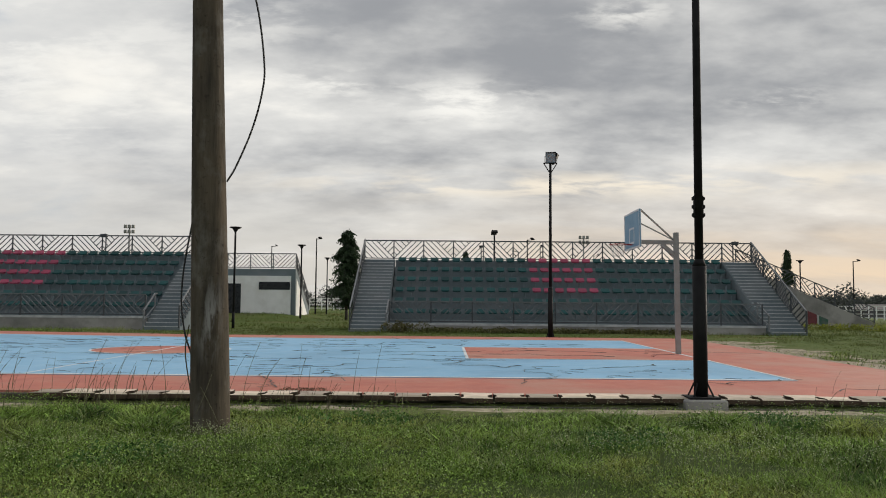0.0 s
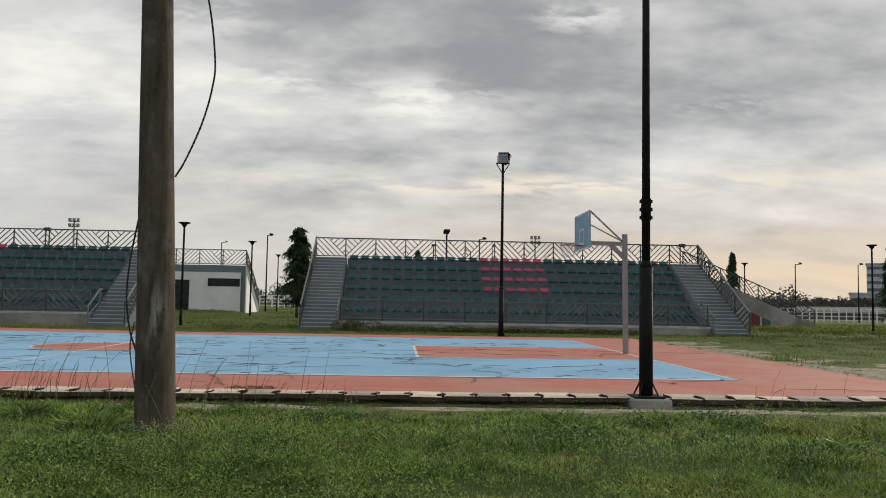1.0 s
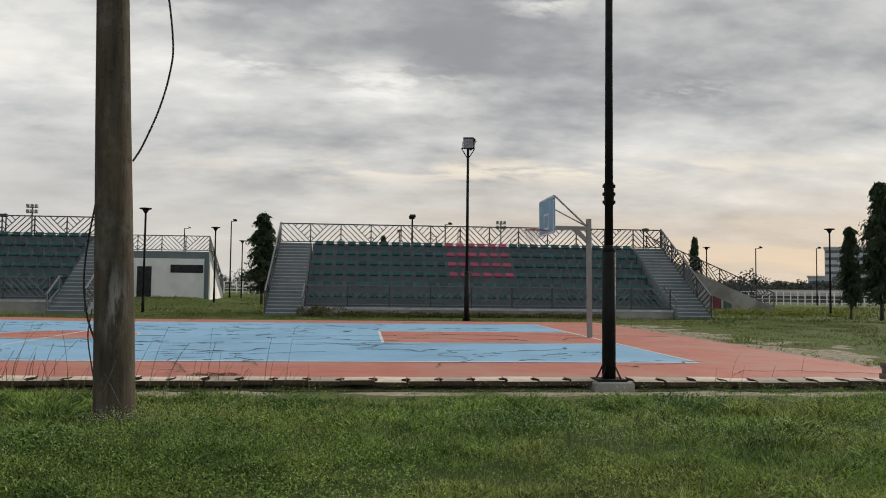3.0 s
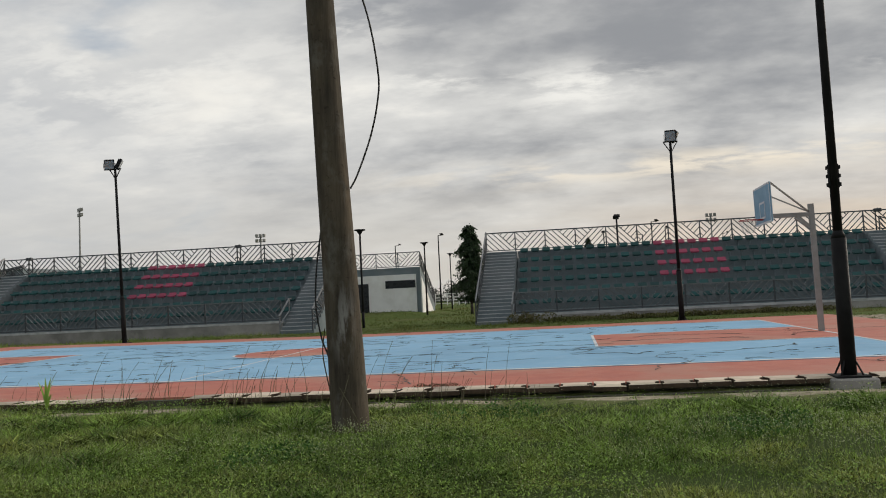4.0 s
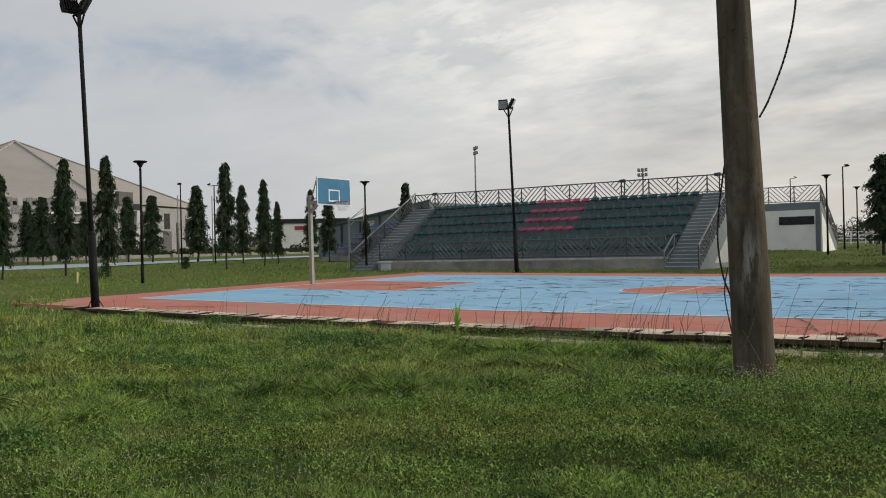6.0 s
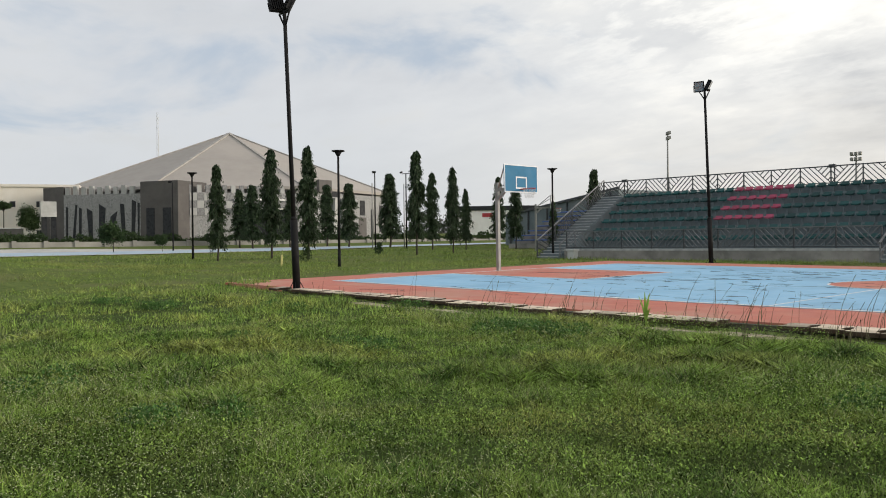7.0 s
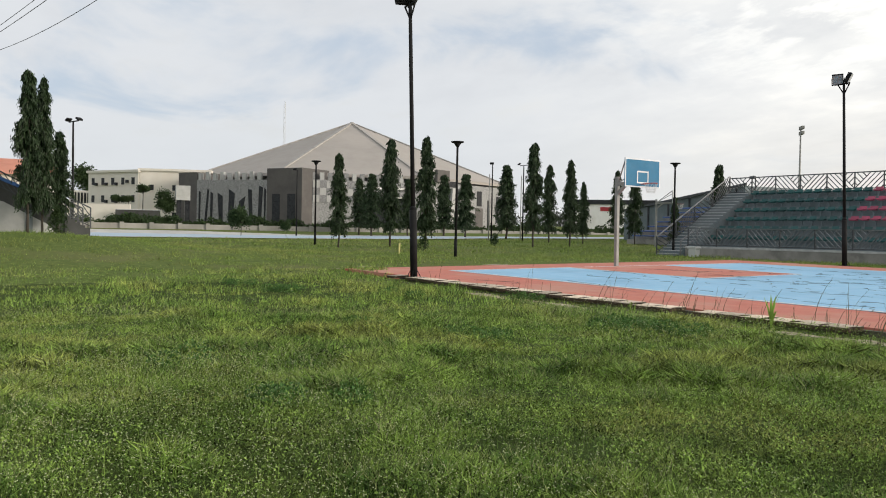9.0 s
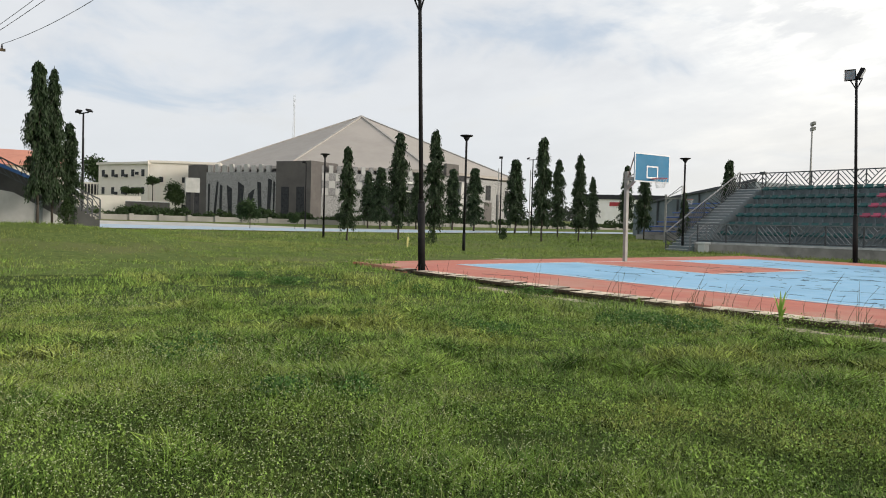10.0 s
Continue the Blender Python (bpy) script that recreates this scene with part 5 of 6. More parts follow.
def build_grass():
    rng = np.random.default_rng(9)
    store = {"grass": [[], [], 0], "dry_grass": [[], [], 0], "olive_grass": [[], [], 0], "grass_stalks": [[], [], 0]}
    for n, r0, r1, h0, wd, kind, what in ((362000, 3.6, 8.5, 0.105, 0.0030, 2, "grass"), (300000, 8.0, 14.0, 0.135, 0.0046, 2, "grass"), (210000, 13.5, 27, 0.15, 0.0090, 1, "grass"),
                                          (120000, 26, 60, 0.12, 0.013, 1, "grass"), (110000, 4.5, 11.5, 0.125, 0.0042, 2, "dry_grass"), (230000, 20, 44, 0.14, 0.010, 1, "dry_grass"), (230000, 20, 44, 0.11, 0.010, 1, "olive_grass"), (180000, 43, 92, 0.16, 0.024, 1, "dry_grass"), (200000, 43, 92, 0.13, 0.024, 1, "olive_grass"), (30000, 0.0, 3.7, 0.10, 0.004, 1, "grass"), (60000, 3.4, 11.0, 0.11, 0.006, 1, "grass"), (26000, 3.2, 8.5, 0.19, 0.0011, 2, "grass_stalks"), (26000, 8, 15, 0.20, 0.0018, 2, "grass_stalks")):
        x, y = spread(rng, n, r0, r1)
        if what == "grass" and kind == 1 and r1 < 12:
            a, r = rng.uniform(0 if r0 < 1 else math.radians(90), math.radians(360 if r0 < 1 else 323), n), np.sqrt(rng.uniform(r0 ** 2, r1 ** 2, n))
            x, y = EX - np.sin(a) * r, EY + np.cos(a) * r
        keep = open_ground(x, y) & (rng.random(n) > 0.93 * bare(x, y))
        dull = rng.random(n) < np.maximum(np.clip((-9.0 - x) / 18.0, 0, 1) ** 0.7, np.maximum(np.clip((y - 7) / 4, 0, 1), np.clip((x - 16) / 3, 0, 1)))
        if r1 < 16:
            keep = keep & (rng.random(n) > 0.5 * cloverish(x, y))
        if what == "dry_grass" and r1 < 16:
            keep = keep & (rng.random(n) < palish(x, y) * (0.45 + 0.9 * vnoise(x, y, 0.7, 45)))
        if r0 > 12:
            east = (x > -9 + 3 * vnoise(x, y, 0.2, 17)) | ((y < -13.5) & (x < -5) & (x > -30) & (rng.random(n) < 0.45))
            keep = keep & {"dry_grass": dull & ~east, "olive_grass": dull & east}.get(what, ~dull)
        x, y = x[keep], y[keep]
        n = len(x)
        L = vnoise(x, y, 0.35, 11) * 0.35 + vnoise(x, y, 1.1, 12) * 0.35 + vnoise(x, y, 3.3, 13) * 0.30
        tuft = np.clip((vnoise(x, y * 1.0, 2.6, 14) - 0.42) * 3.5, 0, 1) * np.clip(vnoise(x, y, 0.6, 15) * 2 - 0.4, 0, 1)
        h = h0 * np.clip(0.3 + 2.2 * (L - 0.2), 0.55, 1.9) * (0.62 + 1.1 * tuft) * rng.uniform(0.35, 1.4, n)
        h = h * (1 - 0.6 * bare(x, y))
        h = h * np.where((x > -17) & (x < 19) & (y < -10), np.interp(y, [-13.6, -12.4, -11.4], [1.0, 0.62, 0.38]) + 0.55 * np.clip((5 - x) / 4, 0, 1) * (y > -13.2), 1.0)
        front = (((x > -26) & (x < -4)) | ((x > 2.8) & (x < 24.6))) & (y > 10)
        h = h * (1 + np.where(x > 0, 3.2, 1.6) * front * np.exp(-((y - 15.75) / 0.5) ** 2) * (0.25 + 0.75 * vnoise(x, y, 0.8, 66)))
        h = h * (1 - 0.22 * np.clip((weedy(x, y) - 0.46) * 6, 0, 1) * (np.hypot(x - EX, y - EY) < 15))
        h = h * (1 - 0.82 * np.exp(-((x - 5.25) / 0.5) ** 2 - ((y + 14.1) / 0.75) ** 2))
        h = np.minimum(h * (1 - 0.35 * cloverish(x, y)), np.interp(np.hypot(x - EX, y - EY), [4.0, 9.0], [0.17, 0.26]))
        az = rng.uniform(0, 2 * math.pi, n)
        lean = rng.uniform(0.1, 0.5 if what == "grass_stalks" else 1.15, n) * h
        dx, dy = np.cos(az), np.sin(az)
        fa = rng.uniform(0, 2 * math.pi, n)
        ww = wd * rng.uniform(0.6, 1.5, n)
        sx, sy = np.cos(fa) * ww, np.sin(fa) * ww
        z = ground_z(x, y) - 0.025
        z = np.where((x < -12) & (x > -16.4) & (y > -10.05) & (y < 9), 0.085 + 0.0105 * y + 0.0085 * (-x - 2.0), z)
        shape = {3: ((0, 1, -1), (0, 1, 1), (0.55, 0.8, 1), (1, 0, 0), (0.55, 0.8, -1)), 2: ((0, 0.7, -1), (0.6, 1.0, 1), (1, 0, 0), (0.45, 1.0, -1)), 1: ((0, 1, -1), (0, 1, 1), (1, 0, 0))}[kind]
        tri = {3: ((0, 1, 2), (0, 2, 4), (4, 2, 3)), 2: ((0, 1, 3), (3, 1, 2)), 1: ((0, 1, 2),)}[kind]
        nv = len(shape)
        p = np.empty((n, nv, 3))
        for k, (f, s, sd) in enumerate(shape):
            p[:, k, 0] = x + dx * lean * f ** 2 + sx * s * sd
            p[:, k, 1] = y + dy * lean * f ** 2 + sy * s * sd
            p[:, k, 2] = z + h * f * (1 - 0.25 * f * lean / np.maximum(h, 1e-3))
        V, T, off = store[what]
        V.append(p.reshape(-1, 3))
        i = np.arange(n)[:, None] * nv + off
        T.append(np.concatenate([i + np.array([t]) for t in tri]))
        store[what][2] = off + n * nv
    g = mesh_np("grass", np.concatenate(store["grass"][0]), np.concatenate(store["grass"][1]), "blade")
    tagged(g, "long uneven green meadow grass", "grass", kind="stuff")
    g = mesh_np("dry_grass", np.concatenate(store["dry_grass"][0]), np.concatenate(store["dry_grass"][1]), "dryblade")
    tagged(g, "rough dull green grass on the far field", "grass", kind="stuff")
    g = mesh_np("olive_grass", np.concatenate(store["olive_grass"][0]), np.concatenate(store["olive_grass"][1]), "oliveblade")
    tagged(g, "short olive grass round the court and grandstands", "grass", kind="stuff")
    g = mesh_np("grass_stalks", np.concatenate(store["grass_stalks"][0]), np.concatenate(store["grass_stalks"][1]), "stalk")
    tagged(g, "fine pale flowering grass stalks in the meadow", "grass", kind="stuff")


def build_weeds():
    """Low broad-leaved plants in patches, and small pale flower heads on thin stalks."""
    rng = np.random.default_rng(19)
    VV, TT, off = [], [], 0
    FV, FT, foff = [], [], 0
    for n, r0, r1, size in ((21000, 3.2, 8.5, 0.0088), (14000, 8, 15, 0.012), (3000, 14, 26, 0.020), (3200, 3.4, 6.2, 0.0105), (260, 0, 0, 0.011)):
        x, y = spread(rng, n, r0, r1) if r1 else (rng.normal(5.2, 0.55, n), rng.normal(-13.75, 0.35, n))
        dense = weedy(x, y)
        keep = open_ground(x, y) & (rng.random(n) < np.clip((dense - 0.46) * 4, 0.08, 0.5)) & (bare(x, y) < 0.4) & (rng.random(n) > 0.75 * cloverish(x, y))
        x, y = x[keep], y[keep]
        n = len(x)
        z = ground_z(x, y)
        top = (0.04 + 0.26 * dense[keep] * rng.uniform(0.4, 1.0, n)) * (1 - 0.75 * np.exp(-((x - 5.2) / 0.6) ** 2 - ((y + 14.1) / 0.8) ** 2))
        for k in range(11):
            a = rng.uniform(0, 2 * math.pi, n)
            tilt = rng.uniform(-0.6, 1.2, n)
            r = rng.uniform(0.0, 0.11, n)
            c = np.stack([x + np.cos(a) * r, y + np.sin(a) * r, z + top * rng.uniform(0.45, 1.05, n)], 1)
            d = np.stack([np.cos(a) * np.cos(tilt), np.sin(a) * np.cos(tilt), np.sin(tilt)], 1)
            sd = np.stack([-np.sin(a), np.cos(a), rng.uniform(-0.3, 0.3, n)], 1)
            ln = (size * rng.uniform(0.7, 1.5, n))[:, None]
            p = np.stack([c, c + d * ln + sd * ln * 0.55, c + d * ln * 2.1, c + d * ln - sd * ln * 0.55], 1)
            VV.append(p.reshape(-1, 3))
            i = np.arange(n)[:, None] * 4 + off
            TT.append(np.concatenate([i + np.array([[0, 1, 2]]), i + np.array([[0, 2, 3]])]))
            off += n * 4
    for n, r0, r1, size in ((24000, 3.5, 8.5, 0.0058), (20000, 8, 15, 0.0070), (5000, 14, 24, 0.009), (700, 0, 0, 0.0058)):
        x, y = spread(rng, n, r0, r1) if r1 else (rng.normal(5.2, 0.4, n), rng.normal(-13.8, 0.28, n))
        dense = vnoise(x, y, 0.4, 41)
        keep = open_ground(x, y) & (rng.random(n) < np.clip((dense - 0.3) * 2.5, 0.1, 1)) & (bare(x, y) < 0.3)
        x, y = x[keep], y[keep]
        n = len(x)
        z = ground_z(x, y) + rng.uniform(0.10, 0.25, n) * (1 - 0.3 * cloverish(x, y)) * (1 - 0.35 * np.exp(-((x - 5.2) / 0.6) ** 2 - ((y + 14.1) / 0.8) ** 2))
        c = np.stack([x, y, z], 1)
        p = np.stack([c + np.array(v) * size for v in ((1, 0, 0), (-0.5, 0.87, 0), (-0.5, -0.87, 0), (0, 0, 0.9))], 1)
        FV.append(p.reshape(-1, 3))
        foot = np.stack([x + rng.normal(0, 0.06, n), y + rng.normal(0, 0.06, n), ground_z(x, y)], 1)
        wide = np.stack([rng.normal(0, 1, n), rng.normal(0, 1, n), np.zeros(n)], 1) * size * 0.16
        VV.append(np.stack([foot - wide, foot + wide, c], 1).reshape(-1, 3))
        TT.append(np.arange(n * 3).reshape(-1, 3) + off)
        off += n * 3
        i = np.arange(n)[:, None] * 4 + foff
        FT.append(np.concatenate([i + np.array([t]) for t in ((0, 1, 3), (1, 2, 3), (2, 0, 3), (0, 2, 1))]))
        foff += n * 4
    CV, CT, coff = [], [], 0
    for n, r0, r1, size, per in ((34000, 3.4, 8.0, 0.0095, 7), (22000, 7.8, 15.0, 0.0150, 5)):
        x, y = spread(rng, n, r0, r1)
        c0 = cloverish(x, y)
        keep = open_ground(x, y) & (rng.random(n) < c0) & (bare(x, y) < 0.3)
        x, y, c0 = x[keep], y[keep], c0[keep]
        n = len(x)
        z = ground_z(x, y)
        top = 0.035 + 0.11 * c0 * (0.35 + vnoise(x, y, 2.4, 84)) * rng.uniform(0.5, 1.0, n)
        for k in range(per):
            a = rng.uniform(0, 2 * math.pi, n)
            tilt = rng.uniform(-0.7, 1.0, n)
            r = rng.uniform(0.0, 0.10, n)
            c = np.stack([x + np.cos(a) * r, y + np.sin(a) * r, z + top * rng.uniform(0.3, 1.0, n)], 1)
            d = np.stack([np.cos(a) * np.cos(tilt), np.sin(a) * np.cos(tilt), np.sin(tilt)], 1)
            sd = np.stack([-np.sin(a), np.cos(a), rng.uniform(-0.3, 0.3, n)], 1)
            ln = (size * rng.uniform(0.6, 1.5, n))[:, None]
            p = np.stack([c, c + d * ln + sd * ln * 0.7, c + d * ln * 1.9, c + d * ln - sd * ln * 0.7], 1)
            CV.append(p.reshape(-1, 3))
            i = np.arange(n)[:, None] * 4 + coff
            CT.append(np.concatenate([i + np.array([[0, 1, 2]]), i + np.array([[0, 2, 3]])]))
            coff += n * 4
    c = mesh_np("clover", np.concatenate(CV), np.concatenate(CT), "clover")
    tagged(c, "low mats of dark green clover with gap shade in their colour", "clover", kind="stuff")
    w = mesh_np("weeds", np.concatenate(VV), np.concatenate(TT), "weed")
    tagged(w, "low broad-leaved green weeds growing through the grass", "weeds", kind="stuff")
    f = mesh_np("wildflowers", np.concatenate(FV), np.concatenate(FT), "flower")
    tagged(f, "tiny pale wildflower heads above the grass", "flowers", kind="stuff")


def build_clumps():
    """Dark broad-leaved clumps standing out of the meadow here and there."""
    rng = random.Random(33)
    spots = []
    for x, y in CLUMPS:
        for k in range(4):
            r = rng.uniform(0.14, 0.30)
            px, py = x + rng.uniform(-0.45, 0.45), y + rng.uniform(-0.3, 0.3)
            spots.append((px, py, gz(px, py) + 0.09, r, rng.uniform(0.07, 0.13)))
    foliage_mass("weed_clumps", spots, "dark green broad-leaved weed clumps in the meadow", "darkweed", 34, 210, 0.045, "weeds")


CLUMPS = [(-10.0, -15.3), (-10.1, -14.7), (-12.5, -14.9), (-2.9, -16.6), (-1.3, -12.9), (-0.8, -13.3), (-0.5, -13.0), (-1.0, -13.6), (-7.6, -13.4), (-5.7, -11.1), (-0.1, -13.2), (-1.3, -19.9), (-1.2, -16.1), (1.4, -19.7), (6.6, -13.2), (9.4, -14.5), (5.1, -15.6), (11.7, -12.9)]


def build_stems():
    """Tall dry seed stems along the drain and before the court."""
    rng = np.random.default_rng(23)
    bm_v, bm_t, off = [], [], 0
    for k in range(600):
        x = rng.uniform(-9, 15)
        y = rng.choice([rng.normal(-11.3, 0.25), rng.normal(-10.0, 0.35), rng.normal(-12.0, 0.5)], p=[0.45, 0.2, 0.35])
        if vnoise(x, y, 0.5, 55) < 0.46 or (x > 9.5 and rng.random() < 0.7) or (x < -3 and rng.random() < 0.6):
            continue
        h = rng.uniform(0.28, 0.95) * (1.0 if rng.random() < 0.3 else 0.55)
        a = rng.normal(0.2, 0.9)
        bend = rng.uniform(0.05, 0.55) * h
        z0 = float(ground_z(x, y)) if y < -10.1 else court_z(x, y)
        w = rng.uniform(0.003, 0.0065)
        n = 6
        cols = []
        for i in range(n):
            f = i / (n - 1)
            c = np.array([x + math.cos(a) * bend * f ** 2, y + math.sin(a) * bend * f ** 2, z0 - 0.03 + h * f])
            ww = w * (1 - 0.6 * f) * (2.0 if f > 0.8 and k % 3 == 0 else 1.0)
            for q in range(3):
                t = q * 2.094
                cols.append(c + np.array([math.cos(t) * ww, math.sin(t) * ww, 0]))
        for i in range(n - 1):
            for q in range(3):
                u, v = off + i * 3 + q, off + i * 3 + (q + 1) % 3
                bm_t += [(u, v, v + 3), (u, v + 3, u + 3)]
        bm_v += cols
        off += len(cols)
    s = mesh_np("seed_stems", np.array(bm_v), np.array(bm_t), "stem")
    tagged(s, "tall thin dry grass stems before the court", "grass stems", kind="stuff")


def build_sand():
    """Bare sandy patches of their own outline, a little above the turf."""
    rng = np.random.default_rng(29)
    def patch(cx, cy, rx, ry):
        bm = B()
        n = 34
        c = bm.verts.new((cx, cy, gz(cx, cy) + 0.022))
        ring = []
        for i in range(n):
            a = 2 * math.pi * i / n
            k = 1 + 0.5 * noise.noise(Vector((cx + math.cos(a) * 1.5, cy + math.sin(a) * 1.5, 1.7))) + 0.35 * noise.noise(Vector((cx + math.cos(a) * 4, cy + math.sin(a) * 4, 5.7)))
            px, py = cx + rx * k * math.cos(a), cy + ry * k * math.sin(a)
            ring.append(bm.verts.new((px, py, gz(px, py) - 0.02)))
        for i in range(n):
            bm.faces.new((c, ring[i], ring[(i + 1) % n]))
        for f in bm.faces:
            f.smooth = True
        part("bare_patch", bm, "sand", GROUND, "bare pale sandy patch")
    for x in np.arange(-7, 17.5, 1.35):
        patch(x + rng.uniform(-0.5, 0.5), (-11.15 if x < 5 else -11.28) + rng.uniform(-0.1, 0.1), rng.uniform(0.5, 1.1), rng.uniform(0.22, 0.36) * (1.0 if x < 5 else 1.45))
    for k in range(110):
        patch(17.15 + abs(rng.normal(0, 1.1)), rng.uniform(-10.6, 9), rng.uniform(0.2, 0.75), rng.uniform(0.2, 0.85))
    patch(-17.6, -8.5, 0.8, 1.6)
    patch(-17.4, -3.0, 0.6, 1.8)


def build_tall_plant():
    """The single tall leafy grass plant at the drain."""
    x, y = -0.35, -10.95
    e = thing("tall_grass_plant", (x, y, gz(x, y)), "single tall green broad-bladed plant beside the drain", "plant")
    rng = random.Random(12)
    for k in range(9):
        a = rng.uniform(0, 2 * math.pi)
        h = rng.uniform(0.35, 0.72)
        out = rng.uniform(0.03, 0.22)
        bm = B()
        prev = None
        for i in range(7):
            f = i / 6
            c = Vector((math.cos(a) * out * f ** 1.7, math.sin(a) * out * f ** 1.7, h * (f - 0.18 * f * f)))
            w = 0.022 * math.sin(math.pi * min(0.97, 0.12 + 0.85 * f))
            s = Vector((-math.sin(a), math.cos(a), 0)) * w
            cur = (bm.verts.new(c - s), bm.verts.new(c + s))
            if prev:
                bm.faces.new((prev[0], prev[1], cur[1], cur[0]))
            prev = cur
        part("leaf", bm, "weed", e)


def smooth_path(pts, n=8):
    """Catmull-Rom through the given points."""
    P = [Vector(p) for p in pts]
    P = [P[0] * 2 - P[1]] + P + [P[-1] * 2 - P[-2]]
    out = []
    for a, b, c, d in zip(P, P[1:], P[2:], P[3:]):
        for i in range(n):
            t = i / n
            out.append(0.5 * ((2 * b) + (c - a) * t + (2 * a - 5 * b + 4 * c - d) * t * t + (3 * b - a - 3 * c + d) * t ** 3))
    return out + [P[-2]]


def build_cable():
    """A loose black cable hanging from the utility pole, and one running down it."""
    y = -13.55
    bm = B()
    tube(bm, smooth_path([(5.24, y, 2.62), (5.34, y, 2.80), (5.50, y, 3.2), (5.60, y, 3.6), (5.62, y, 3.95), (5.52, y, 4.63), (5.30, y, 5.3), (5.05, y, 5.7)]), 0.011, 6)
    tagged(part("loose_cable", bm, "wire"), "loose black cable hanging in a bow from the timber pole", "cable")
    bm = B()
    tube(bm, smooth_path([(4.87, y, 2.15), (4.80, y, 1.7), (4.78, y, 1.3), (4.83, y, 0.95), (4.91, y, 0.70), (4.93, y, 0.4), (4.96, y - 0.1, 0.05)]), 0.010, 6)
    tagged(part("earth_cable", bm, "wire"), "thin black cable running down the timber pole", "cable")
    bm = B()
    tube(bm, smooth_path([(4.88, y - 0.02, 1.05), (4.84, y, 0.75), (4.93, y - 0.05, 0.3), (4.98, y - 0.1, 0.0)]), 0.007, 6)
    tagged(part("dry_creeper", bm, "stem"), "thin dry creeper on the foot of the timber pole", "creeper")
    for p, q in (((5.04, 0.12), (5.21, 0.58)), ((5.08, 0.40), (5.30, -0.03))):
        bm = B()
        tube(bm, smooth_path([(p[0], -13.77, p[1]), ((p[0] + q[0]) / 2 + 0.01, -13.78, (p[1] + q[1]) / 2), (q[0], -13.77, q[1])], 5), 0.004, 5)
        tagged(part("dry_stalk", bm, "stem"), "pale dry grass stalk leaning on the timber pole", "stalk", "stalks on the pole")


def build_wires():
    """A second pole further along the line, and the wires between the two."""
    bx, by = -37.6, -18.35
    e = thing("utility_pole", (bx, by, gz(bx, by) - 0.1), "slim timber utility pole with a crossarm far along the line", "utility pole")
    p = B()
    bar(p, (0, 0, 0), (0, 0, 9.2), 0.30, n=12, w2=0.2)
    part("shaft", p, "timber", e)
    part("crossarm", box(B(), -0.06, 0.06, -1.15, 0.75, 8.56, 8.68), "timber", e)
    for k, z in ((-1.0, 8.02), (-0.4, 8.72), (0.6, 8.68)):
        ib = B()
        if z < 8.5:
            bar(ib, (0, k, z + 0.2), (0, k, 8.57), 0.05, n=6)
        bar(ib, (0, k, z), (0, k, z + 0.22), 0.11, n=8, w2=0.07)
        part("insulator", ib, "rail", e)
    for za, dy, z, sag in ((11.7, -0.4, 9.5, 0.4), (11.4, -1.0, 8.8, 0.6), (11.7, 0.6, 9.45, 1.4)):
        a, b = Vector((4.75, -13.42 + 0.05 * dy, za)), Vector((bx, by + dy, z))
        pts = []
        for i in range(25):
            t = i / 24
            q = a.lerp(b, t)
            q.z -= sag * 4 * t * (1 - t)
            pts.append(q)
        bm = B()
        tube(bm, pts, 0.012, 5)
        tagged(part("overhead_wire", bm, "wire"), "thin overhead wire between the timber poles", "wire", "overhead wires")


# ---- what stands further off ----
def stepped_terrace(e, x0, x1, y0, z0, n, rise, tread, seat_mat, material="greycoat"):
    poly = [(0.0, z0)]
    for k in range(n):
        poly += [(tread * k, z0 + rise * (k + 1)), (tread * (k + 1), z0 + rise * (k + 1))]
    poly += [(tread * n, z0)]
    part("terrace", prism_x(B(), [(y0 + y, z) for y, z in poly], x0, x1), material, e)
    for k in range(n):
        part("bench", box(B(), x0 + 0.4, x1 - 0.4, y0 + tread * k + 0.25, y0 + tread * k + 0.6, z0 + rise * (k + 1) + 0.25, z0 + rise * (k + 1) + 0.36, 0.02), seat_mat, e, "long blue plastic bench")


